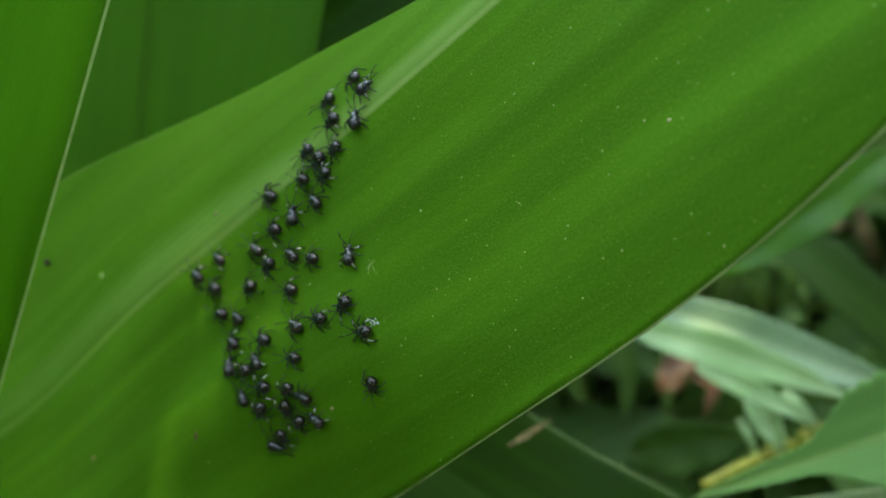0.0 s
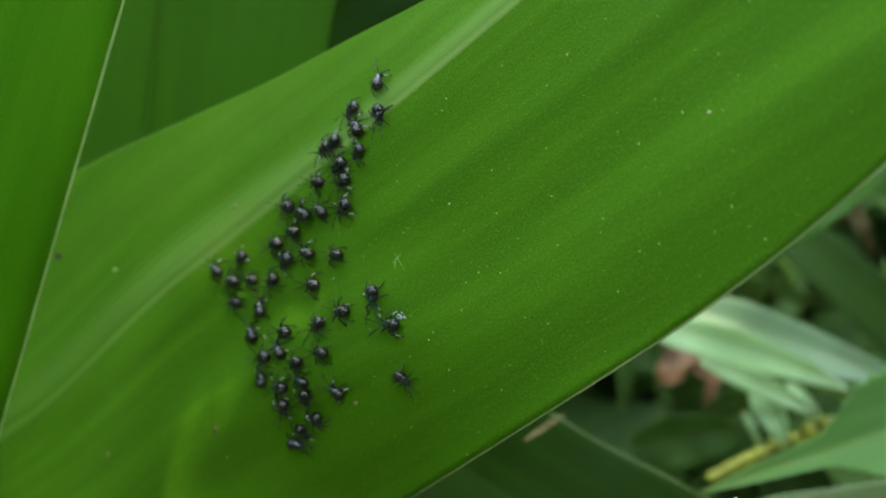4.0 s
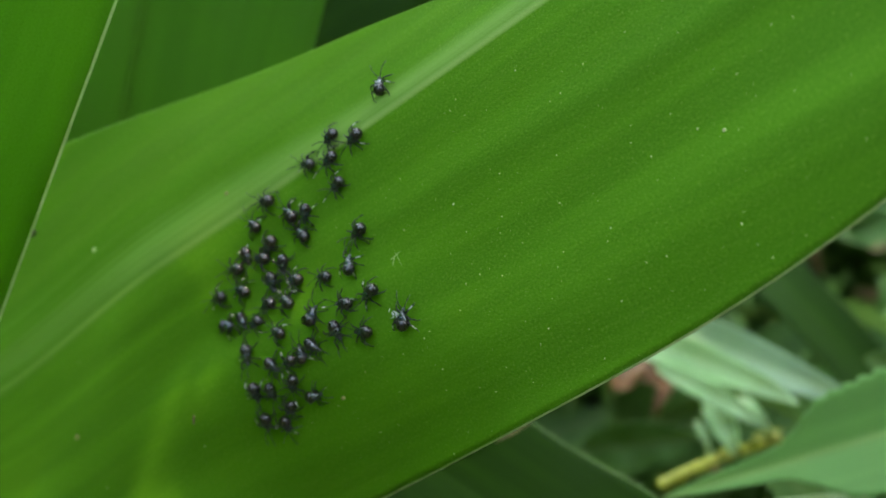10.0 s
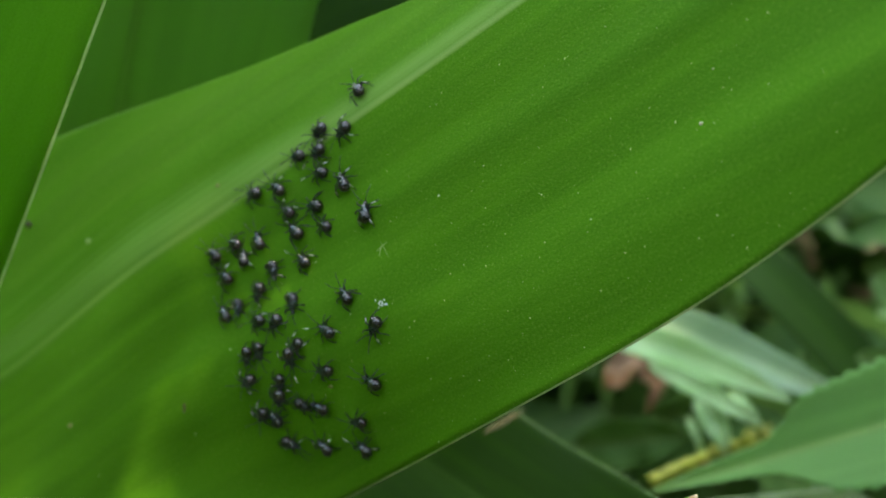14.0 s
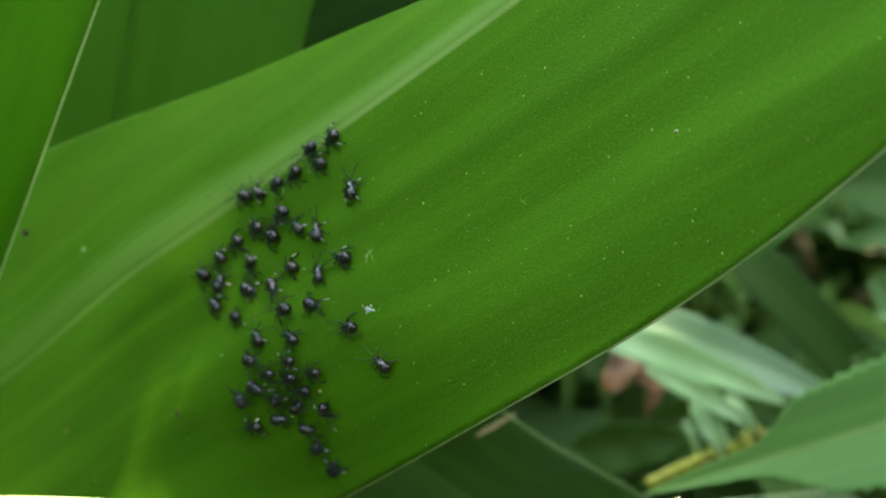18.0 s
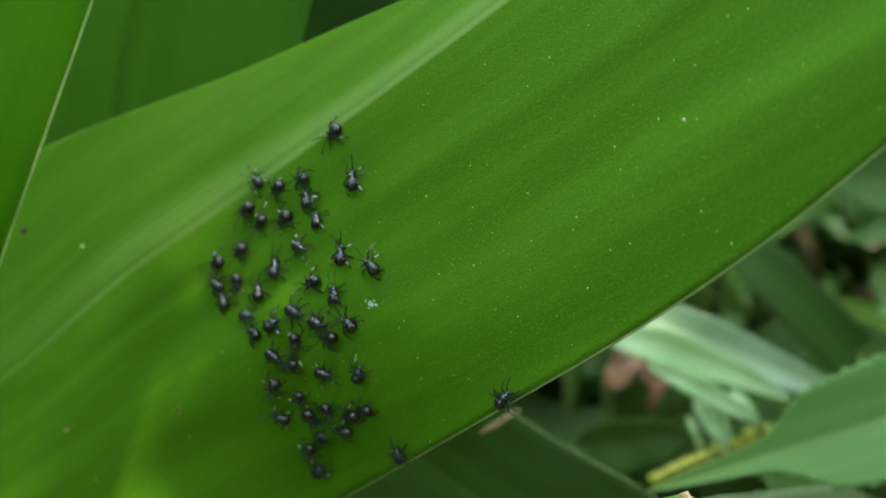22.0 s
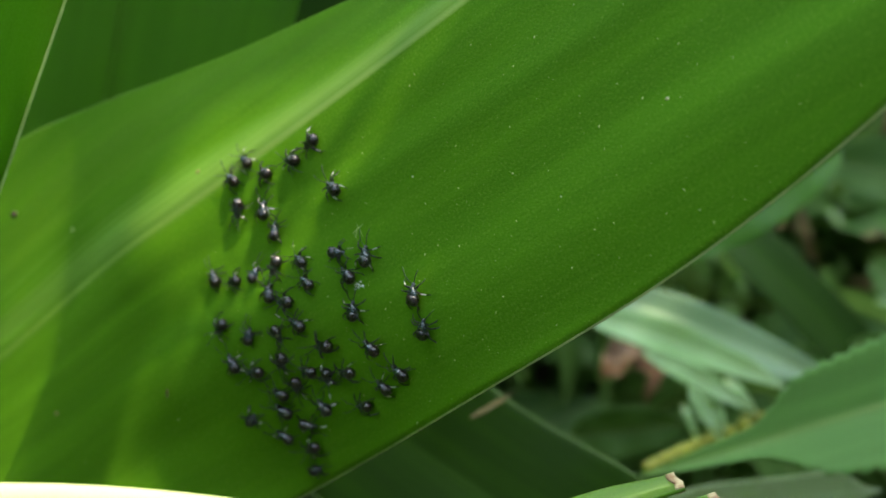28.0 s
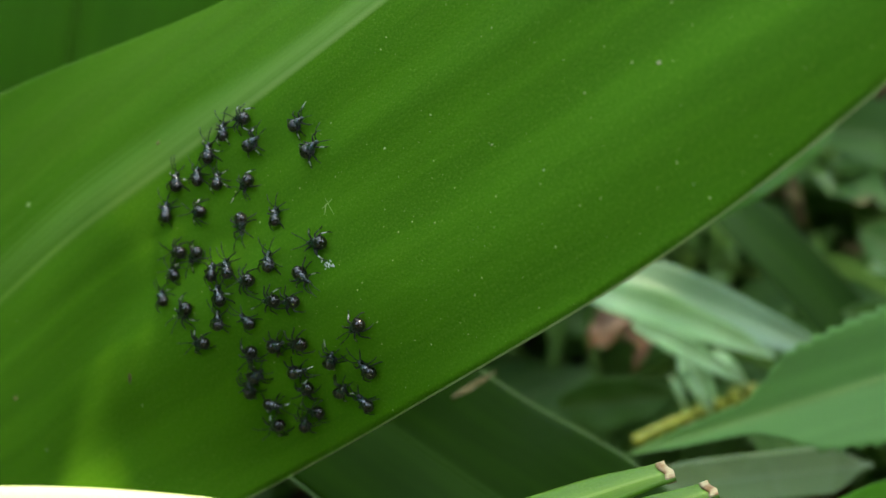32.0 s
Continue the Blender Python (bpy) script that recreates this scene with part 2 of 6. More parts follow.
BARK = plain_material("bark", (0.10, 0.07, 0.045), (0.05, 0.035, 0.025), 0.85, 120.0, 0.6)
DEAD = plain_material("dead_leaf", (0.15, 0.058, 0.008), (0.06, 0.026, 0.005), 0.75, 160.0)
TAN = plain_material("tan_dry_strip", (0.17, 0.125, 0.035), (0.09, 0.055, 0.015), 0.7, 250.0)
SOIL = plain_material("soil", (0.030, 0.024, 0.014), (0.016, 0.018, 0.009), 0.9, 60.0, 0.6)
STEM = plain_material("yellow_stem", (0.36, 0.36, 0.03), (0.20, 0.20, 0.02), 0.5, 300.0)
ABDOMEN = plain_material("maroon_black_shell", (0.005, 0.003, 0.004), (0.022, 0.005, 0.007), 0.27, 2600.0, 0.35, coat=0.35, spec=0.65, ior=1.6)
THORAX = plain_material("blue_black_shell", (0.004, 0.009, 0.012), (0.009, 0.026, 0.034), 0.27, 2600.0, 0.35, coat=0.4, spec=0.8, ior=1.7)
LIMB = plain_material("black_leg", (0.006, 0.006, 0.007), (0.012, 0.011, 0.011), 0.36, 2500.0, 0.2, coat=0.2, spec=0.5)
PALE_LIMB = plain_material("silvery_shin", (0.62, 0.61, 0.55), (0.42, 0.40, 0.35), 0.30, 2500.0, 0.2, spec=0.7)
GALL = plain_material("brown_gall", (0.09, 0.06, 0.03), (0.05, 0.035, 0.02), 0.6, 1500.0, 0.4)
SPECK = plain_material("yellow_speck", (0.66, 0.62, 0.34), (0.5, 0.45, 0.2), 0.6, 1500.0, 0.3)
SPOT = plain_material("yellow_brown_spot", (0.30, 0.27, 0.08), (0.20, 0.17, 0.05), 0.6, 1500.0, 0.3)
SHED = plain_material("white_shed_skin", (0.78, 0.78, 0.70), (0.6, 0.66, 0.62), 0.3, 1500.0, 0.3)


# ---- geometry helpers ----
def part(name, data, material, parent=None, label=""):
    """Links a mesh, or (points, faces, uvs), as one object under its thing."""
    if isinstance(data, tuple):
        points, faces, uvs = data
        mesh = bpy.data.meshes.new(name)
        mesh.from_pydata(points, [], faces)
        if uvs is not None:
            layer = mesh.uv_layers.new(name="blade")
            for loop in mesh.loops:
                layer.data[loop.index].uv = uvs[loop.vertex_index]
        for polygon in mesh.polygons:
            polygon.use_smooth = True
        mesh.update()
    elif isinstance(data, bmesh.types.BMesh):
        mesh = bpy.data.meshes.new(name)
        data.to_mesh(mesh)
        data.free()
        for polygon in mesh.polygons:
            polygon.use_smooth = True
    else:
        mesh = data
    if material is not None and not mesh.materials:
        for one in material if isinstance(material, (list, tuple)) else [material]:
            mesh.materials.append(one)
    ob = new(name, mesh)
    ob.parent = parent
    if label:
        ob["label"] = label
    return ob


def thing(name, label, category, place=None, group=""):
    ob = new(name)
    ob.empty_display_size = 0.005
    if place is not None:
        ob.matrix_world = place
    return tagged(ob, label, category, group)


def sheet(place, rows, columns, thickness):
    """A closed thin sheet: place(s, v) with s in 0..1 along and v in -1..1 across gives (point, normal, uv)."""
    points, uvs, faces = [], [], []
    for side in (0.5, -0.5):
        for i in range(rows + 1):
            for j in range(columns + 1):
                p, n, uv = place(i / rows, 2 * j / columns - 1)
                points.append(tuple(p + n * (side * thickness)))
                uvs.append(uv)
    w, low = columns + 1, (rows + 1) * (columns + 1)
    for i in range(rows):
        for j in range(columns):
            k = i * w + j
            faces.append((k, k + 1, k + w + 1, k + w))
            faces.append((low + k, low + k + w, low + k + w + 1, low + k + 1))
    for i in range(rows):
        for j in (0, columns):
            k = i * w + j
            faces.append((k, k + w, low + k + w, low + k) if j == 0 else (k, low + k, low + k + w, k + w))
    for j in range(columns):
        for i in (0, rows):
            k = i * w + j
            faces.append((k, low + k, low + k + 1, k + 1) if i == 0 else (k, k + 1, low + k + 1, low + k))
    return points, faces, uvs


def tube(bm, way, radii, sides=6, slot=0):
    """A tapered tube along a list of points."""
    rings = []
    for n, p in enumerate(way):
        ahead = (way[min(n + 1, len(way) - 1)] - way[max(n - 1, 0)]).normalized()
        aside = ahead.orthogonal().normalized()
        over = ahead.cross(aside)
        rings.append([bm.verts.new(p + radii[n] * (math.cos(k * math.tau / sides) * aside + math.sin(k * math.tau / sides) * over)) for k in range(sides)])
    for a, b in zip(rings, rings[1:]):
        for k in range(sides):
            face = bm.faces.new((a[k], a[(k + 1) % sides], b[(k + 1) % sides], b[k]))
            face.material_index = slot
    for ring, flip in ((rings[0], True), (rings[-1], False)):
        face = bm.faces.new(list(reversed(ring)) if flip else ring)
        face.material_index = slot


def ball(bm, centre, size, turn=None, detail=2):
    made = bmesh.ops.create_icosphere(bm, subdivisions=detail, radius=1.0)["verts"]
    m = Matrix.Translation(centre) @ (turn or Matrix()) @ Matrix.Diagonal((*size, 1))
    bmesh.ops.transform(bm, matrix=m, verts=made)
    return made


def smooth(x, low, high):
    s = max(0.0, min(1.0, (x - low) / (high - low)))
    return s * s * (3 - 2 * s)


def free_leaf(name, base, tip, side, half, material, label, category="leaf", bow=0.0, fold=0.15, shape="ovate", teeth=0, wave=0.0, rows=36, columns=14,
              thick=0.0005, margin=None, dry=None, group="", twist=0.0, rim=0.6, vein=None):
    """A single leaf from base to tip; side points across it. Returns its Empty."""
    base, tip, side = Vector(base), Vector(tip), Vector(side)
    along = tip - base
    length = along.length
    ahead = along.normalized()
    side = (side - ahead * side.dot(ahead)).normalized()
    over = side.cross(ahead)
    if over.z < 0:
        over, side = -over, -side
    owner = thing(name, label, category, Matrix.Translation(base), group)

    def width(s):
        if shape == "strap":
            return half * (1 - smooth(s, 0.80, 1.0) * 0.93) * (0.75 + 0.25 * smooth(s, 0.0, 0.3))
        if shape == "drawn":
            return half * max(0.02, math.sin(math.pi * s ** 0.8) ** 0.75) * (1 - 0.62 * smooth(s, 0.68, 0.80))
        if shape == "cut":
            return half * (0.85 + 0.15 * smooth(s, 0.0, 0.3)) * (1 - 0.35 * smooth(s, 0.85, 1.0))
        return half * max(0.02, (math.sin(math.pi * min(1.0, s ** 0.8)) ** 0.75))

    def place(s, v):
        w = width(s)
        if teeth:
            w *= 1 + 0.11 * abs(v) ** 6 * (((s * teeth) % 1.0) - 0.5)
        turn = twist * (s - 0.5)
        lateral = math.cos(turn) * side + math.sin(turn) * over
        up = math.cos(turn) * over - math.sin(turn) * side
        x = v * w
        lift = bow * length * 4 * s * (1 - s) + fold * abs(x) + wave * half * abs(v) * math.sin(s * 17 + 2 * (v > 0))
        p = ahead * (s * length) + lateral * x + up * lift
        n = (up - math.copysign(fold, v) * lateral * (0.0 if abs(v) < 1e-6 else 1.0)).normalized()
        return p, n, (s * length, x)

    part("blade", sheet(place, rows, columns, thick), material, owner)
    bm = bmesh.new()
    line = [place(0.01 + 0.96 * k / 30, 0.0) for k in range(31)]
    tube(bm, [p - n * thick * 0.3 for p, n, _ in line], [max(thick, half * 0.035) * (1.1 - 0.8 * k / 30) for k in range(31)], 8)
    part("midvein", bm, vein or material, owner)
    if margin is not None:
        for v in (-1, 1):
            bm = bmesh.new()
            way = [place(0.03 + 0.95 * k / 40, v)[0] for k in range(41)]
            tube(bm, way, [thick * rim] * 41, 6)
            part("margin", bm, margin, owner, "thin pale leaf margin")
    if dry is not None:
        def end(s, v):
            p, n, uv = place(0.985 + 0.018 * s + 0.003 * math.sin(4 * v + 1), v * 0.98)
            return p, n, uv
        part("dry_tip", sheet(end, 3, 16, thick * 1.6), dry, owner, "dry brown leaf tip")
    return owner


# ---- the broad leaf ----
ON = Matrix(((0.69573, -0.38539, -0.60616, -0.02589), (-0.03479, 0.82481, -0.56434, 0.15288), (0.71746, 0.41371, 0.56044, 0.62269), (0, 0, 0, 1)))


def lift(a, b):
    """Height of the broad leaf over its own plane, all in millimetres."""
    c = max(-160.0, min(140.0, a)) / 100
    d = b / 100
    flat = -1.73 + -0.46 * c + -4.22 * d + 3.04 * c * c + -3.37 * c * d + 2.60 * d * d
    if b > 0:
        m = 0.12 + 0.5 * smooth(a, -90, 40)
        flat -= m * (math.sqrt(b * b + 36) - 6)
    curl = smooth(a, -112, -52)
    flat -= (0.003 + 0.0075 * smooth(-a, -30, 50)) * curl * max(0.0, -b - 25.0) ** 2
    low = smooth(-a, -20, 30)
    flat -= (1 - low) * 0.6 * math.sin(math.tau * (b + 40 + 2 * math.sin(a * 0.05)) / 28) * smooth(-b, 8, 24)
    flat += low * 2.0 * curl * math.sin(math.tau * (b + 47) / 50) * smooth(-b, 14, 30)
    return flat - 0.2 * math.exp(-((b / 2.6) ** 2))


def leaf_normal(a, b):
    return Vector((lift(a - 0.7, b) - lift(a + 0.7, b), lift(a, b - 0.7) - lift(a, b + 0.7), 1.4)).normalized()


def on_leaf(a, b, turn=0.0, up=0.0):
    """The pose of a thing that stands on the broad leaf and heads along turn degrees."""
    n = leaf_normal(a, b)
    ahead = Vector((math.cos(radians(turn)), math.sin(radians(turn)), 0))
    ahead = (ahead - n * ahead.dot(n)).normalized()
    m = Matrix((ahead, n.cross(ahead), n)).transposed().to_4x4()
    m.translation = (Vector((a, b, lift(a, b))) + n * up) * 0.001
    return ON @ m


def leaf_edges(a):
    """Where the two margins lie beside the midrib, in millimetres."""
    c = a / 100
    right = 66.82 - 3.98 * c - 3.02 * c * c - 5.46 * c ** 3 - 0.5 * smooth(a, 50, 100)
    left = 25.4 - 28.35 * c - 4.5 * c * c
    left += 1.2 * math.exp(-(((a - 8) / 25) ** 2))
    left = left if a < 35 else 15.3 - 0.06 * (a - 35)
    ends = (1 - smooth(a, 110, 215)) * (0.25 + 0.75 * smooth(a, -330, -150))
    return -max(0.5, right * ends), max(0.5, min(left, 60.0) * ends)


def rib_line(a):
    """Where the midrib runs, in millimetres."""
    return -5.5 * smooth(-a, 58, 130)


def main_place(s, v):
    a = -320 + 535 * s
    right, left = leaf_edges(a)
    b = v * left if v > 0 else -v * right
    ripple = 0.35 * math.sin(b * 0.55 + 0.4 * math.sin(a * 0.02)) * smooth(abs(b), 2, 9) * (1 - smooth(abs(b), 25, 45))
    return Vector((a, b, lift(a, b) + ripple * 0.25)) * 0.001, leaf_normal(a, b), (a * 0.001 + 0.4, (b - rib_line(a)) * 0.001)


broad_leaf = thing("broad_leaf", "long broad bright green strap leaf with a pale midrib", "leaf", ON)
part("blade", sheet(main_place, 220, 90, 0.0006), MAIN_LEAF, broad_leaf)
for v in (-1, 1):
    bm = bmesh.new()
    tube(bm, [main_place(0.02 + 0.96 * k / 160, v)[0] for k in range(161)], [0.00034 if v < 0 else 0.00022] * 161, 6)
    part("margin", bm, EDGE, broad_leaf, "thin pale leaf margin")


def rib_place(s, v):
    a = -300 + 480 * s
    b = rib_line(a) + 1.8 + 3.0 * v
    rise = 0.17 * (1 - v * v) - 0.06
    return Vector((a, b, lift(a, b) + rise)) * 0.001, leaf_normal(a, b), (a * 0.001 + 0.4, (b - rib_line(a)) * 0.001)


part("midrib", sheet(rib_place, 180, 10, 0.0006), MAIN_LEAF, broad_leaf, "pale green midrib")

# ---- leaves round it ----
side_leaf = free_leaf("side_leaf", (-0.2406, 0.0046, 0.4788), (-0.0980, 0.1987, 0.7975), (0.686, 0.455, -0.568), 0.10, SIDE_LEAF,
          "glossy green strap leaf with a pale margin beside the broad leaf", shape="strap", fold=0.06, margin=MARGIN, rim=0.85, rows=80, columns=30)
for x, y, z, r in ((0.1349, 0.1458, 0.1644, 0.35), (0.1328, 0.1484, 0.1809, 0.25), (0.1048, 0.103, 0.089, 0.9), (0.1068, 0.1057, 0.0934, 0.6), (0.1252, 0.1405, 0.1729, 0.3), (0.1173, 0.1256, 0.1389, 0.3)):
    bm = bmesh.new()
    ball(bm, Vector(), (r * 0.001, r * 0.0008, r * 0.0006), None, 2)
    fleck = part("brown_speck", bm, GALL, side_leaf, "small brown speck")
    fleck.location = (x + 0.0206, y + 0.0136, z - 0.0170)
free_leaf("back_leaf", (-0.122, 0.205, 0.46), (-0.052, 0.315, 0.74), (1, 0, -0.2), 0.051, BACK_LEAF,
          "dark green broad leaf behind the broad leaf", shape="strap", fold=0.25, rows=60, columns=24)
# added dark leaf, covers bright undergrowth where there is only shade
free_leaf("shade_leaf", (-0.0789, 0.3516, 0.5023), (0.0400, 0.3815, 0.5715), (-0.59, 0.608, 0.531), 0.026, SHADE_TONED_LEAF, "dull dark leaf added behind where only shade lies", bow=0.05)
# dark base carries the shade; the paler margin paints light along the folded edge
free_leaf("dark_leaf", (0.0922, 0.080, 0.5055), (-0.0410, 0.1772, 0.5079), (0.5, 0.7, 0.15), 0.028, SHADE_TONED_LEAF, "broad leaf half hidden under the broad leaf, shade put into its dark green", fold=0.10,
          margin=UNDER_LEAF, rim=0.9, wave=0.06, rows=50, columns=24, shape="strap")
free_leaf("cut_leaf", (-0.045, 0.0655, 0.5700), (0.0492, 0.0890, 0.5893), (0.1, -0.75, 0.5), 0.0046, CUT_LEAF, "light green strap leaf with a brown cut end", shape="cut", dry=BROWN, thick=0.0007)
free_leaf("cut_leaf", (-0.035, 0.0625, 0.5640), (0.0588, 0.0885, 0.5837), (0.1, -0.75, 0.5), 0.0040, CUT_LEAF, "light green strap leaf with a pale torn end", shape="cut", dry=BROWN, thick=0.0007)
pale_leaf = free_leaf("pale_leaf", (-0.115, 0.0617, 0.6086), (0.045, 0.0567, 0.6138), (0.0, -0.868, -0.496), 0.016, SUNNY_LEAF, "sunlit leaf at the front, sun glare put into its pale yellow-green", fold=0.05)
free_leaf("dry_strip", (0.0175, 0.1455, 0.5240), (0.0302, 0.1553, 0.5227), (-0.545, 0.628, 0.555), 0.0008, TAN, "tan dry leaf strip beside the dark leaf", wave=0.4, fold=0.3)
free_leaf("serrate_leaf", (0.2452, 0.1805, 0.5469), (0.0781, 0.1563, 0.4767), (-0.257, 0.869, 0.423), 0.0205, SERRATE_LEAF, "grey-green toothed leaf with a pale midvein", shape="drawn", vein=VEIN, teeth=34, fold=0.28, rows=140, columns=16)
free_leaf("serrate_leaf", (0.0915, 0.1632, 0.4395), (0.1682, 0.1633, 0.4609), (-0.154, 0.718, 0.679), 0.0085, GLARE_LEAF, "grey glossy toothed leaf with sky glare put into its colour", shape="strap", teeth=24, fold=0.10, rows=96, columns=16)
free_leaf("low_leaf", (0.200, 0.110, 0.540), (0.119, 0.121, 0.515), (0.1, 0.7, 0.3), 0.012, SIDE_LEAF, "small fresh green leaf near the toothed leaf")
GREY = "grey-green lance-shaped leaflet with a pale midvein, bright sheen put into its colour"
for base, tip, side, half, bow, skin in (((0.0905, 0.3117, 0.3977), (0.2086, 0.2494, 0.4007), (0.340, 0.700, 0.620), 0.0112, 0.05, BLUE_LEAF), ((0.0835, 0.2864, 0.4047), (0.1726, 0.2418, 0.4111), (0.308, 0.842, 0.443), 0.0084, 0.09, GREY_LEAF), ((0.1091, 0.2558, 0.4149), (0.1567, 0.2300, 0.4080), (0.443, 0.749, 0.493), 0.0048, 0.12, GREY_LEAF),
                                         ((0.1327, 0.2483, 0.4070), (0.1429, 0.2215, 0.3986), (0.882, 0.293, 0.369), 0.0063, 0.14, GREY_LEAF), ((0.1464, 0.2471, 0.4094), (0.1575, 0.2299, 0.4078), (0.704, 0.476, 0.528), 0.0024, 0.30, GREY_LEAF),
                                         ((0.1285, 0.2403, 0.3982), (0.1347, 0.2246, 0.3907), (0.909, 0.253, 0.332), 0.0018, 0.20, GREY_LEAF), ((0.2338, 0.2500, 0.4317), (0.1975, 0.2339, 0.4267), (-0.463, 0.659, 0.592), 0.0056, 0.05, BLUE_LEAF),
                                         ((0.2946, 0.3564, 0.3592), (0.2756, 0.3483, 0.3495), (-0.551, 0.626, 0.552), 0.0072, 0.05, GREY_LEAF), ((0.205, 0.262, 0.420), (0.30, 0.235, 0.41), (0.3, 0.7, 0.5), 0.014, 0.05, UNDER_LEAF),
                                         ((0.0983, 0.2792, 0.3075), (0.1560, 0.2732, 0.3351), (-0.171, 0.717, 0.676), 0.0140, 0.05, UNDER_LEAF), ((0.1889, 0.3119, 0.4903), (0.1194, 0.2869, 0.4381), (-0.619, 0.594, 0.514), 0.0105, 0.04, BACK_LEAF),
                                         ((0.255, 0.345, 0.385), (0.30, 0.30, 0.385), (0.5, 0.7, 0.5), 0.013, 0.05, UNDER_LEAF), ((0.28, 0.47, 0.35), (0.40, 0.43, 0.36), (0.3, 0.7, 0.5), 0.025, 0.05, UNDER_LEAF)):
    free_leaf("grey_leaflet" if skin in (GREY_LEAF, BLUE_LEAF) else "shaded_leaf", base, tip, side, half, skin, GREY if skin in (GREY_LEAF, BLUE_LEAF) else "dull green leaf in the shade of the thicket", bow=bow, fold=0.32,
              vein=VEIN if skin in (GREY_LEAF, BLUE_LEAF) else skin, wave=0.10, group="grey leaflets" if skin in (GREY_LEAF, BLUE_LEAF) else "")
free_leaf("arching_leaf", (0.19, 0.40, 0.36), (0.265, 0.275, 0.348), (0.8, 0.5, 0.3), 0.016, SHADE_TONED_LEAF, "dark green arching leaf behind the leaflets", shape="strap", bow=0.06)
stem = thing("stem", "yellow-green knobbly plant stem with small side buds", "stem", Matrix.Translation((0.1126, 0.2164, 0.3806)))
STEM_WAY = Vector((0.0485, 0.0100, 0.0285))
bm = bmesh.new()
way = [STEM_WAY * u + Vector((0, 0.0012 * math.sin(3 * u), 0.0012 * math.sin(5 * u))) for u in np.linspace(0, 1, 26)]
tube(bm, way, [0.0029 - 0.0010 * k / 25 + 0.0004 * math.sin(k * 1.9) for k in range(26)], 10)
part("shoot", bm, STEM, stem)
for u, out in ((0.30, 0.7), (0.46, 1.0), (0.62, 0.8), (0.74, 1.2), (0.88, 0.9)):
    bm = bmesh.new()
    root = STEM_WAY * u + Vector((0, 0, 0.001))
    tube(bm, [root, root + Vector((0.002, 0.003, 0.004)) * out, root + Vector((0.006, 0.004, 0.004)) * out], [0.0013, 0.0012, 0.0004], 6)
    part("bud", bm, STEM, stem, "small yellow-green side bud")
bm = bmesh.new()
ball(bm, STEM_WAY * 0.42 + Vector((0.0015, -0.0022, 0.0005)), (0.0030, 0.0016, 0.0016), Matrix.Rotation(-0.5, 4, "Y"), 2)
part("dry_scale", bm, TAN, stem, "tan dry bud scale")

# ---- floor of the thicket ----
def soil_place(s, v):
    x, y = 60 * (2 * s - 1) ** 3, 60 * v ** 3
    near = 1 / (1 + (x * x + y * y) * 0.2)
    z = 0.05 * near * noise.noise(Vector((x * 3, y * 3, 0))) + 0.02 * near * noise.noise(Vector((x * 11, y * 11, 4)))
    return Vector((x, y, z)), Vector((0, 0, 1)), (x, y)


ground = part("ground", sheet(soil_place, 120, 120, 0.02), SOIL)
tagged(ground, "dark moist soil under the plants", "ground", kind="structure")


def leaf_cloud(name, count, spot, size, material, label, seed, tilt=0.7, aim=None):
    """Many loose leaves in one mesh, for foliage that nobody could count."""
    rng = random.Random(seed)
    points, faces, uvs = [], [], []
    for _ in range(count):
        p = spot(rng)
        if p is None:
            continue
        length = size * rng.uniform(0.6, 1.3)
        half = length * rng.uniform(0.14, 0.24)
        turn = Euler((rng.gauss(0, tilt), rng.gauss(0, tilt), rng.uniform(0, math.tau))).to_matrix()
        if aim is not None:
            turn = aim @ turn
        first = len(points)
        for i in range(7):
            s = i / 6
            w = half * math.sin(math.pi * min(1, (0.04 + 0.93 * s)) ** 0.85)
            for v in (-1, 0, 1):
                local = Vector(((s - 0.5) * length, v * w, 0.12 * length * 4 * s * (1 - s) + 0.2 * abs(v) * w))
                points.append(tuple(p + turn @ local))
                uvs.append((s * length + p.x, v * w))
        for i in range(6):
            for j in range(2):
                k = first + i * 3 + j
                faces.append((k, k + 1, k + 4, k + 3))
    ob = part(name, (points, faces, uvs), material)
    return tagged(ob, label, "foliage", kind="stuff")


def low_spot(rng):
    """A spot in a low rounded mass of undergrowth behind the broad leaf."""
    turn, out = rng.uniform(0, math.tau), math.sqrt(rng.random())
    reach = out * (1 + 0.10 * math.sin(3 * turn) + 0.08 * math.sin(7 * turn + 2))
    x, y, z = 0.18 + 0.95 * reach * math.cos(turn), max(0.38, 0.85 + 0.72 * reach * math.sin(turn)), rng.uniform(0.02, 0.10 + 0.16 * (1 - out ** 3))
    return Vector((x, y, min(z, 0.08) if 0.0 < x < 0.22 and y < 0.50 else z))


leaf_cloud("undergrowth", 1050, low_spot, 0.16, UNDER_LEAF, "dark tangled undergrowth leaves in deep shade", 5)
leaf_cloud("small_undergrowth", 800, lambda r: Vector((r.uniform(0.0, 0.75), 0.42 + abs(r.gauss(0, 0.2)), r.uniform(0.02, 0.24))), 0.065, UNDER_LEAF, "small tangled leaves and shoots in the shade", 15, 1.0)
leaf_cloud("dry_leaves", 110, lambda r: Vector((r.uniform(0.05, 0.75), 0.44 + abs(r.gauss(0, 0.2)), r.uniform(0.05, 0.24))), 0.045, TAN, "small tan dry leaves caught in the undergrowth", 16, 1.0)
leaf_cloud("leaf_litter", 500, lambda r: Vector((r.uniform(-0.5, 0.9), r.uniform(0.3, 1.3), r.uniform(0.0, 0.05))), 0.09, DEAD, "brown dead leaves on the soil", 6, 0.25)
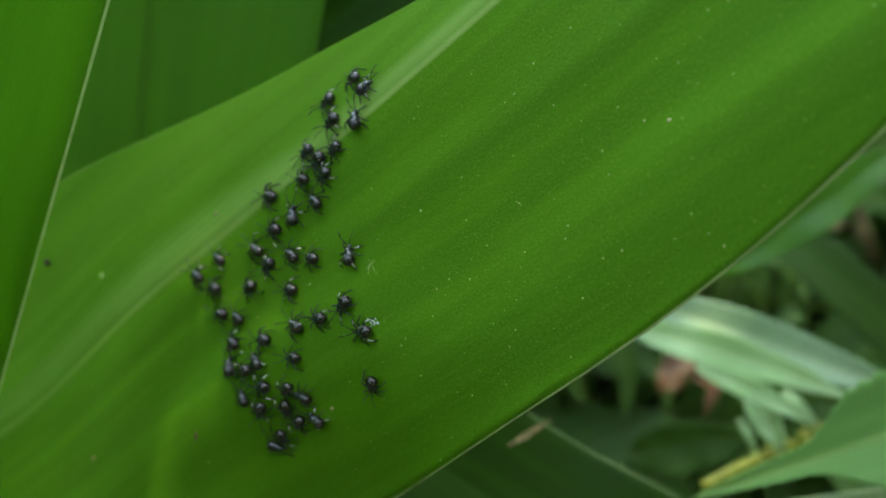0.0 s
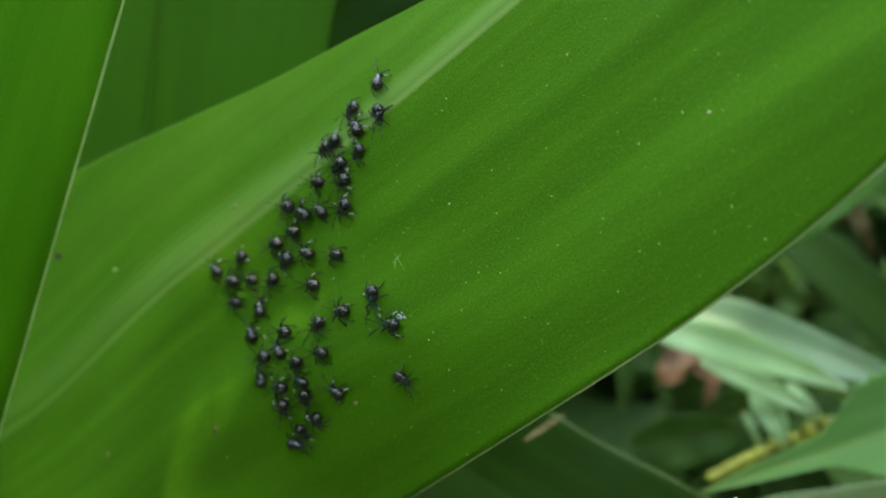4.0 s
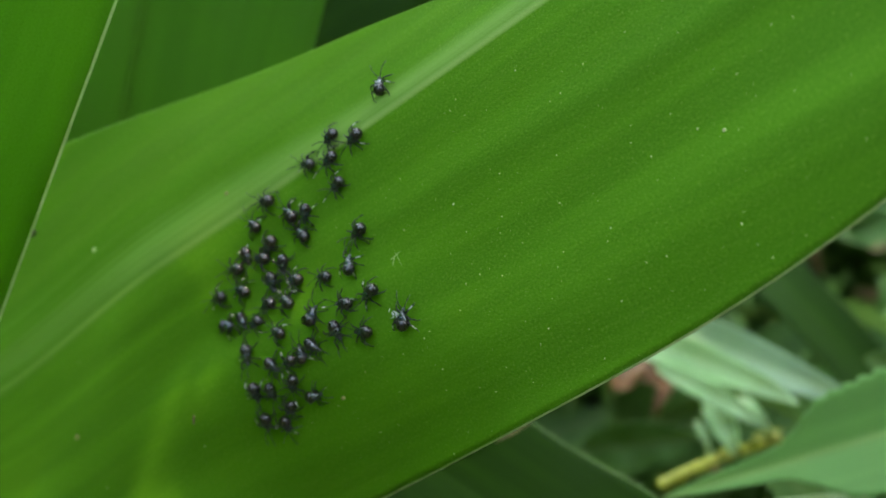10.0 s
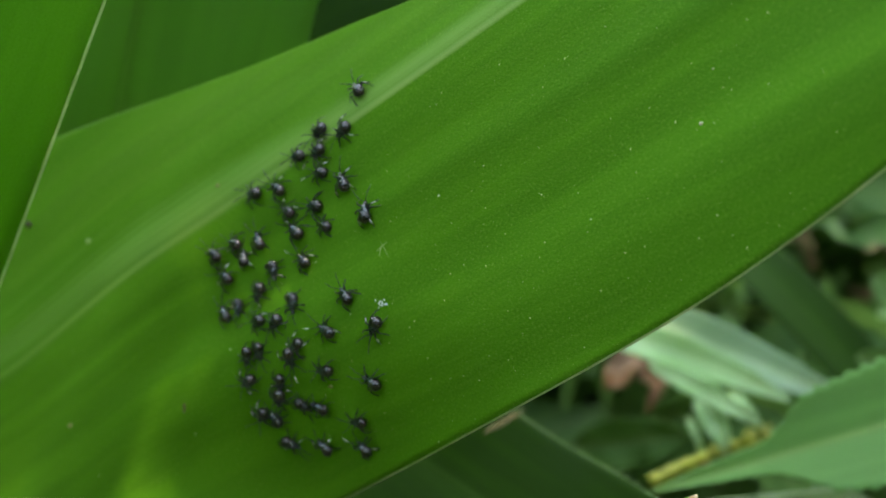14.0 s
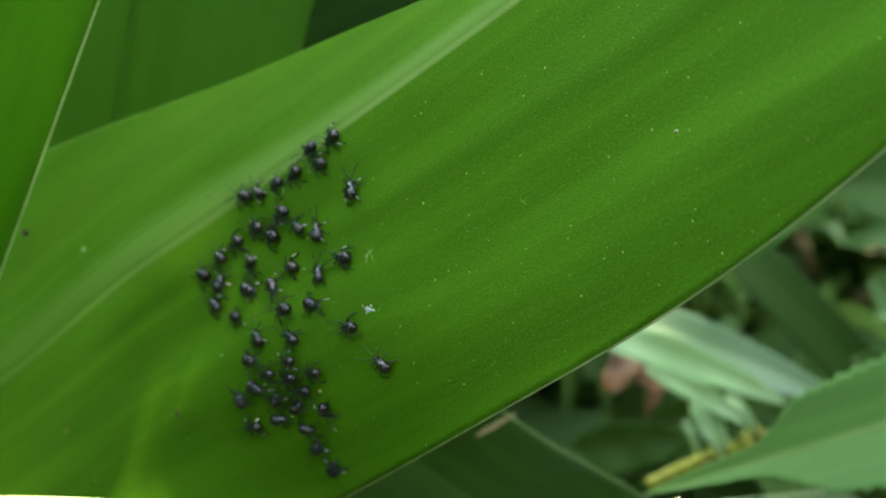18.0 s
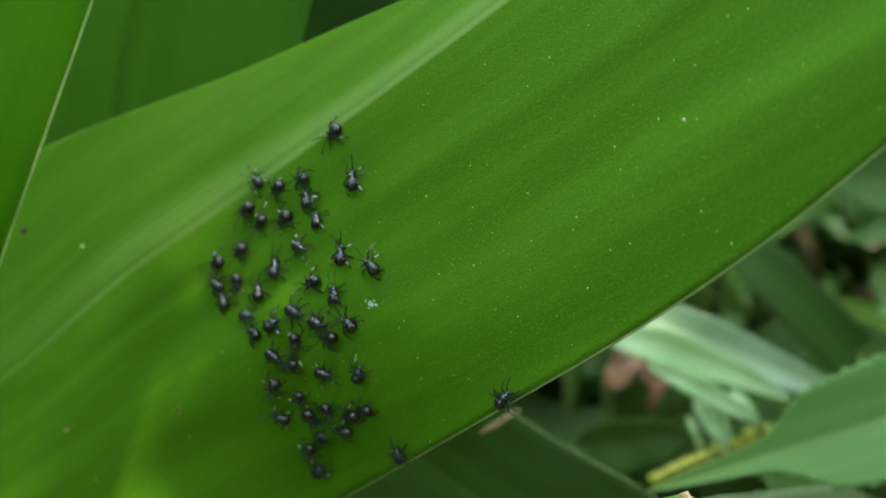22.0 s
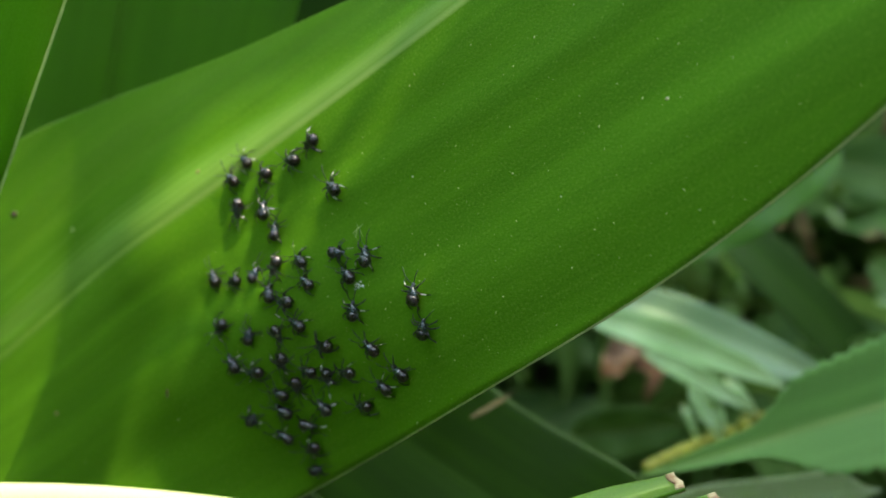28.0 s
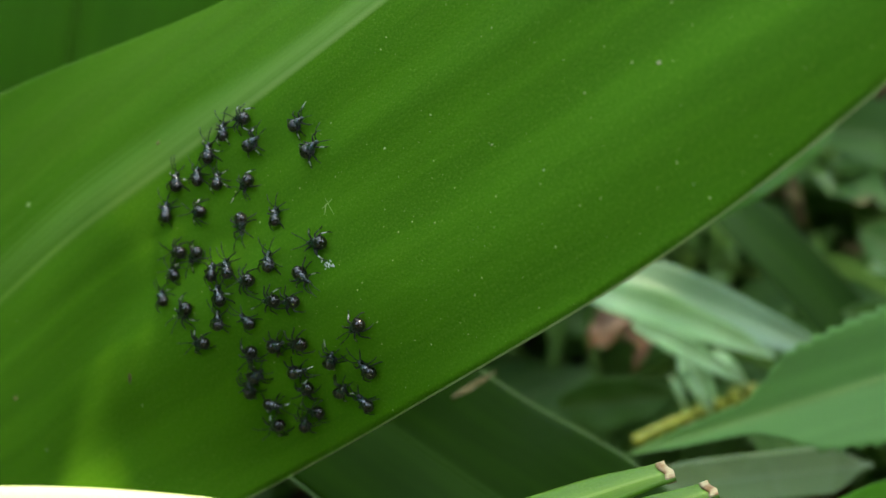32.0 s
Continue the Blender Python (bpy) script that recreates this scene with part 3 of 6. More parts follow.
for base, tip, half in (((0.118, 0.310, 0.318), (0.150, 0.340, 0.308), 0.010), ((0.150, 0.312, 0.312), (0.138, 0.345, 0.296), 0.008), ((0.158, 0.329, 0.305), (0.143, 0.303, 0.308), 0.0042), ((0.24, 0.425, 0.331), (0.255, 0.422, 0.331), 0.0075), ((0.239, 0.412, 0.32), (0.252, 0.41, 0.32), 0.0065), ((0.309, 0.432, 0.318), (0.326, 0.429, 0.317), 0.0085), ((0.266, 0.451, 0.33), (0.288, 0.433, 0.29), 0.004)):
    free_leaf("dead_leaf", base, tip, (1, -0.4, 0.2) if base[1] > 0.2 else (0.2, -0.6, 0.6), half, TAN if half < 0.0041 or base[1] > 0.42 else DEAD, "curled reddish brown dead leaf on the undergrowth", bow=0.2 if base[1] > 0.2 else 0.03, wave=0.3, fold=0.3, group="dead leaves")

# ---- unseen thicket on the near side and at both sides, added to close the place and block sky light ----
def bush_spots(bushes):
    """Gives spots in a row of rounded bushes, each (x, y, radius, height)."""
    def spot(rng):
        x, y, radius, height = rng.choice(bushes)
        turn, rise = rng.uniform(0, math.tau), rng.random()
        wide = radius * (0.55 + 0.45 * math.sin(math.pi * min(1.0, 0.25 + 0.75 * rise))) * (0.8 + 0.25 * math.sin(3 * turn + x * 5)) * rng.uniform(0.45, 1.0) ** 0.5
        return Vector((x + wide * math.cos(turn), y + wide * math.sin(turn), 0.03 + height * rise * (0.86 + 0.14 * math.sin(2 * turn + y * 4))))
    return spot


# heights set by how much sky each added bush must hide from the leaf
FRONT_BUSHES = [(-1.45, -1.15, 0.50, 2.2), (-0.85, -1.25, 0.58, 4.0), (-0.30, -1.10, 0.60, 5.2), (0.25, -1.10, 0.60, 5.2), (0.80, -1.10, 0.60, 4.4), (1.35, -1.10, 0.58, 3.4)]
RIGHT_BUSHES = [(1.80, -0.70, 0.55, 2.4), (1.85, -0.05, 0.55, 1.6), (1.80, 0.65, 0.50, 1.0), (1.90, 1.30, 0.50, 0.6), (1.75, 2.00, 0.52, 0.8)]
LEFT_BUSHES = [(-1.80, -0.75, 0.52, 1.7), (-1.75, -0.10, 0.50, 1.0), (-1.85, 0.55, 0.48, 0.9), (-0.72, 0.05, 0.26, 1.15), (-0.68, 0.40, 0.24, 1.1)]
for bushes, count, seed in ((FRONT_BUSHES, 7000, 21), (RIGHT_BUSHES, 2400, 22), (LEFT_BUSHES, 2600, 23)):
    leaf_cloud("thicket", count, bush_spots(bushes), 0.24, SHADE_TONED_LEAF, "unseen dark green bushes added to close the place and block light", seed)

# ---- the tree overhead, unseen and added to shade the place ----
ASIDE = ON.to_3x3() @ Vector((0.62, -0.77, 0))
ASIDE = (ASIDE - TO_SUN * ASIDE.dot(TO_SUN)).normalized()
OVER = TO_SUN.cross(ASIDE)
OVER = OVER if OVER.dot(ON.to_3x3() @ Vector((0, 0, 1))) > 0 else -OVER
CENTRE = Vector((0.02, 0.18, 0.55))
PATCH = ON @ Vector((-0.048, -0.011, 0))
# openings left in the added crown so that sun reaches these spots
HOLES = [(Vector((0.127, 0.260, 0.402)), 0.006, -0.008), (Vector((0.141, 0.238, 0.397)), -0.008, -0.015), (Vector((-0.072, 0.056, 0.622)), 0.06, 0.02), (PATCH - ASIDE * 0.03 - OVER * 0.008, 0.085, 0.026)]


def crown_spot(rng):
    turn, out = rng.uniform(0, math.tau), math.sqrt(rng.random())
    reach = out * (1.0 + 0.13 * math.sin(5 * turn) + 0.08 * math.sin(11 * turn + 1))
    dome = 1 - out * out
    p = CENTRE + ASIDE * (0.08 + 0.80 * reach * math.cos(turn)) + OVER * (-0.14 + 0.92 * reach * math.sin(turn)) + TO_SUN * (1.85 + 0.15 * dome + rng.random() ** 2 * (0.2 + 0.75 * dome))
    for target, long, wide in HOLES:
        gap = p - target
        if (gap.dot(ASIDE) / (long + 0.045)) ** 2 + (gap.dot(OVER) / (wide + 0.045)) ** 2 < 1:
            return None
    return p


tree = thing("tree", "unseen tree with a dense green crown, added overhead to shade the place", "tree", Matrix.Translation((-1.0, -0.9, 0)))
bm = bmesh.new()
tube(bm, [Vector((0, 0, -0.05)), Vector((0.03, 0.05, 0.6)), Vector((0.12, 0.2, 1.3)), Vector((0.4, 0.5, 2.0)), Vector((0.9, 1.1, 2.55))], [0.09, 0.075, 0.06, 0.045, 0.02], 14)
part("trunk", bm, BARK, tree)
for end, thick in (((1.3, 2.2, 2.5), 0.022), ((0.5, 1.6, 3.0), 0.02), ((1.7, 1.2, 2.75), 0.02), ((0.4, 0.4, 2.9), 0.018), ((1.2, 0.2, 3.1), 0.018)):
    bm = bmesh.new()
    root, far = Vector((0.5, 0.62, 2.12)), Vector(end)
    tube(bm, [root, root.lerp(far, 0.35) + Vector((0, 0, 0.10)), root.lerp(far, 0.7) + Vector((0.03, 0, 0.10)), far], [thick, thick * 0.75, thick * 0.5, thick * 0.2], 8)
    part("limb", bm, BARK, tree)
crown = leaf_cloud("crown", 13500, crown_spot, 0.10, CROWN_LEAF, "", 8, 0.3, TO_SUN.to_track_quat("Z", "Y").to_matrix())
for key in ("label", "category"):
    if key in crown:
        del crown[key]
crown.parent = tree
crown.matrix_parent_inverse = tree.matrix_world.inverted()

# unseen moving blocker: its leaf is cut to the outline of the shade
twig = thing("sun_blocking_twig", "unseen thin twig with one broad leaf, added to cover and bare the sun patch", "twig", Matrix.Translation(PATCH + TO_SUN * 1.5))
bm = bmesh.new()
tube(bm, [OVER * -0.05 + TO_SUN * 0.004, OVER * -0.06 + TO_SUN * 0.2, TO_SUN * 0.6 + OVER * -0.08], [0.002, 0.003, 0.005], 8)
part("twig", bm, BARK, twig)


def twig_leaf(s, v):
    c = -0.110 + 0.225 * s
    top = 0.020 - 0.009 * smooth(-c, 0.036, 0.056) - 0.019 * smooth(c, -0.025, -0.010) - 0.03 * smooth(abs(s - 0.5), 0.44, 0.5)
    low = -0.072 + 0.03 * smooth(abs(s - 0.5), 0.40, 0.5)
    o = low + (top - low) * (v + 1) / 2
    return ASIDE * c + OVER * o + TO_SUN * (0.01 * v), TO_SUN, (c, o)


part("leaf_blade", sheet(twig_leaf, 60, 12, 0.0006), CROWN_LEAF, twig, "broad green leaf")

# unseen mask: leaflets and gaps laid out to draw the sun patches
spray = thing("sun_mask_twig", "unseen thin twig, its narrow leaflets and gaps added to shape the sun patches", "twig", Matrix.Translation(PATCH + TO_SUN * 0.40))
bm = bmesh.new()
tube(bm, [OVER * -0.045 + ASIDE * 0.03, OVER * -0.05 + ASIDE * 0.10, TO_SUN * 0.6 + ASIDE * 0.16, TO_SUN * 1.75 + ASIDE * 0.1], [0.0015, 0.002, 0.003, 0.004], 8)
part("twig", bm, BARK, spray)
# from, to across; from, to upward; distance up the twig; lean
LEAFLETS = [(0.0270, 0.0315, -0.045, 0.006, 0, -1.63), (0.0382, 0.0670, -0.045, 0.006, 0, -1.63), (0.0640, 0.110, -0.045, 0.006, 0, -0.3), (-0.0585, -0.038, -0.0085, 0.012, 0, 1.75),
            (-0.027, 0.003, 0.0008, 0.0090, 0, 0), (0.003, 0.010, 0.0008, 0.0074, 0, 0), (0.010, 0.100, 0.0008, 0.0062, 0, 0), (-0.031, -0.001, 0.0038, 0.032, 0, 0.1), (0.0150, 0.090, 0.0038, 0.032, 0.45, 0), (-0.090, -0.027, 0.0210, 0.048, 0, 0), (-0.035, 0.020, -0.021, -0.011, 0.9, 0)]
# row of evenly spaced bars, added only to dim the sun
LEAFLETS += [(0.0062 * k, 0.0062 * k + 0.0034, -0.056, 0.034, 1.0 + 0.011 * (k % 9), 0) for k in range(-16, 8)]
for left, right, low, high, up, lean in LEAFLETS:
    def leaflet(s, v):
        w = (right - left) / 2 * (1 - 0.7 * smooth(s, 0.85, 1.0)) * (1 - 0.4 * smooth(s, 0.12, 0.0))
        o = low + (high - low) * s
        return ASIDE * ((left + right) / 2 + v * w + lean * (o + 0.007)) + OVER * o + TO_SUN * up, TO_SUN, (s * 0.05, v * w)
    part("leaflet", sheet(leaflet, 12, 4, 0.0004), CROWN_LEAF, spray)

# ---- marks on the broad leaf ----
bm = bmesh.new()
rng = random.Random(11)
for _ in range(260):
    a, b = rng.uniform(-40, 110), -rng.uniform(6, 62)
    if b < leaf_edges(a)[0] + 2:
        continue
    r = rng.choice((0.05, 0.06, 0.07, 0.09, 0.13))
    ball(bm, Vector((a, b, lift(a, b) + 0.35)) * 0.001, (r * 0.001 * rng.uniform(1, 1.8), r * 0.001, r * 0.0006), Matrix.Rotation(rng.uniform(0, 6.28), 4, "Z"), 1)
dust = part("dust_specks", bm, SPECK)
dust.matrix_world = ON
tagged(dust, "tiny pale yellow dust specks on the leaf", "dust", kind="stuff")
MARKS = {'gall': (-101.9, 28.7), 'ring': (-81.1, 13.7), 'd11': (-102.9, -26.9), 'p15': (-63.4, -36.9), 'd12': (-24.8, -46.9), 'white': (-3.2, -37.5), 'sp1': (68.3, -37.6), 'dot': (-35.6, 5.8)}

def leaf_mark(name, label, category, a, b, size, material, turn=0.0, pieces=1, seed=0):
    """A small lump that lies on the broad leaf."""
    rng = random.Random(seed)
    bm = bmesh.new()
    for k in range(pieces):
        off = Vector((rng.gauss(0, 0.8), rng.gauss(0, 0.8), 0)) * 0.001 if pieces > 1 else Vector()
        made = ball(bm, off + Vector((0, 0, size[2] * 0.0004)), [0.001 * s * (rng.uniform(0.5, 1.2) if pieces > 1 else 1) for s in size], Matrix.Rotation(rng.uniform(0, 6) if pieces > 1 else 0, 4, "Z"), 2)
        for vert in made:
            vert.co *= 1 + 0.12 * noise.noise(vert.co * 2500 + Vector((k, seed, 0)))
    ob = part(name, bm, material)
    ob.matrix_world = on_leaf(a, b, turn, 0.3)
    return tagged(ob, label, category)


leaf_mark("gall", "round brown gall on the leaf surface", "gall", *MARKS["gall"], (1.0, 0.9, 0.9), GALL)
leaf_mark("egg_ring", "small pale ring-shaped scar on the leaf", "scar", *MARKS["ring"], (0.7, 0.6, 0.2), MARGIN)
leaf_mark("leaf_spot", "small yellow-brown spot on the leaf", "spot", *MARKS["d11"], (0.75, 0.6, 0.2), SPOT)
leaf_mark("scar", "thin brown scar on the leaf", "scar", *MARKS["p15"], (1.3, 0.35, 0.2), GALL, 55)
leaf_mark("seed_speck", "pale brown seed speck on the leaf", "speck", *MARKS["d12"], (0.5, 0.45, 0.4), SPOT)
leaf_mark("leaf_spot", "small yellow-brown spot on the leaf", "spot", *MARKS["dot"], (0.6, 0.45, 0.2), SPOT)
leaf_mark("speck", "pale yellow speck on the leaf", "speck", *MARKS["sp1"], (0.35, 0.3, 0.2), SPECK)
leaf_mark("shed_skin", "crumpled white shed skin on the leaf", "shed skin", *MARKS["white"], (0.42, 0.14, 0.12), SHED, 0, 11, 4)


leaf_mark("rubbed_streak", "faint pale rubbed streak on the leaf", "scratch", 1.5, -27.5, (1.9, 0.10, 0.05), MARGIN, 60, 3, 9)


# ---- the nymphs ----
def build_nymph(pale):
    mm = 0.001
    owner = thing("bug_nymph", "tiny black bug nymph with a round maroon-black abdomen on the leaf", "insect", group="nymphs on the broad leaf")
    bm = bmesh.new()
    ball(bm, Vector((-0.20, 0, 1.12)) * mm, (1.22 * mm, 1.20 * mm, 1.06 * mm), None, 3)
    for vert in bm.verts:
        x = vert.co.x / mm
        vert.co.y *= 1 - 0.10 * max(0.0, x - 0.3)
        vert.co.z += 0.03 * mm * math.sin(x * 8)
    part("abdomen", bm, ABDOMEN, owner, "round maroon-black abdomen")
    bm = bmesh.new()
    ball(bm, Vector((1.00, 0, 1.15)) * mm, (1.28 * mm, 0.98 * mm, 0.76 * mm), Matrix.Rotation(0.20, 4, "Y"), 3)
    for vert in bm.verts:
        x, y = vert.co.x / mm, vert.co.y / mm
        vert.co.y *= max(0.3, 1 - 0.42 * (x - 0.75))
        vert.co.z -= 0.10 * mm * math.exp(-((y / 0.14) ** 2)) * (vert.co.z > 1.2 * mm)
        vert.co.z -= 0.08 * mm * (math.exp(-(((x - 0.95) / 0.10) ** 2)) + math.exp(-(((x - 1.55) / 0.10) ** 2))) * (vert.co.z > 1.1 * mm)
    part("thorax", bm, THORAX, owner, "pear-shaped blue-black thorax")
    bm = bmesh.new()
    ball(bm, Vector((2.22, 0, 0.90)) * mm, (0.48 * mm, 0.36 * mm, 0.36 * mm), Matrix.Rotation(0.3, 4, "Y"), 2)
    tube(bm, [Vector((2.5, 0, 0.80)) * mm, Vector((2.45, 0, 0.45)) * mm, Vector((1.8, 0, 0.3)) * mm], [0.12 * mm, 0.09 * mm, 0.05 * mm], 6)
    head = part("head", bm, THORAX, owner, "small blue-black head")
    for y in (-1, 1):
        bm = bmesh.new()
        ball(bm, Vector((2.14, 0.33 * y, 1.02)) * mm, (0.13 * mm, 0.10 * mm, 0.13 * mm), None, 1)
        part("eye", bm, ABDOMEN, head, "small dark eye")
    legs = (((1.65, 0.45, 0.80), (2.05, 1.35, 1.30), (2.75, 2.15, 0.50), (3.10, 2.25, 0.06)),
            ((1.15, 0.62, 0.75), (0.95, 1.65, 1.40), (0.75, 2.65, 0.45), (0.90, 3.00, 0.06)),
            ((0.70, 0.68, 0.75), (-0.35, 1.65, 1.55), (-1.35, 2.20, 0.50), (-1.75, 2.10, 0.06)))
    for n, joints in enumerate(legs):
        for y in (1, -1):
            hip, knee, ankle, toe = [Vector((p[0], p[1] * y, p[2])) * mm for p in joints]
            low = ankle - knee
            bm = bmesh.new()
            tube(bm, [Vector(), (knee - hip) * 0.5, knee - hip], [0.14 * mm, 0.19 * mm, 0.12 * mm], 6)
            tube(bm, [knee - hip, knee - hip + low * 0.18], [0.12 * mm, 0.12 * mm], 6)
            tube(bm, [knee - hip + low * 0.18, knee - hip + low * 0.80], [0.12 * mm, 0.11 * mm], 6, 1 if (n, y) in pale else 0)
            tube(bm, [knee - hip + low * 0.80, ankle - hip, toe - hip], [0.12 * mm, 0.10 * mm, 0.06 * mm], 6)
            leg = part("leg", bm, [LIMB, PALE_LIMB], owner, "thin black jointed leg with a silvery shin" if (n, y) in pale else "thin black jointed leg")
            leg.location = hip
    for y in (1, -1):
        root = Vector((2.50, 0.18 * y, 1.05)) * mm
        bm = bmesh.new()
        bend = [Vector(), Vector((0.60, 0.42 * y, 0.45)) * mm, Vector((1.60, 0.80 * y, 0.72)) * mm, Vector((2.9, 1.20 * y, 0.50)) * mm]
        slot = 1 if (3, y) in pale else 0
        tube(bm, bend[:3], [0.08 * mm, 0.08 * mm, 0.07 * mm], 6)
        tube(bm, bend[2:], [(0.095 + 0.04 * slot) * mm, 0.06 * mm], 6, slot)
        antenna = part("antenna", bm, [LIMB, PALE_LIMB], owner, "thin black antenna")
        antenna.location = root
    return owner


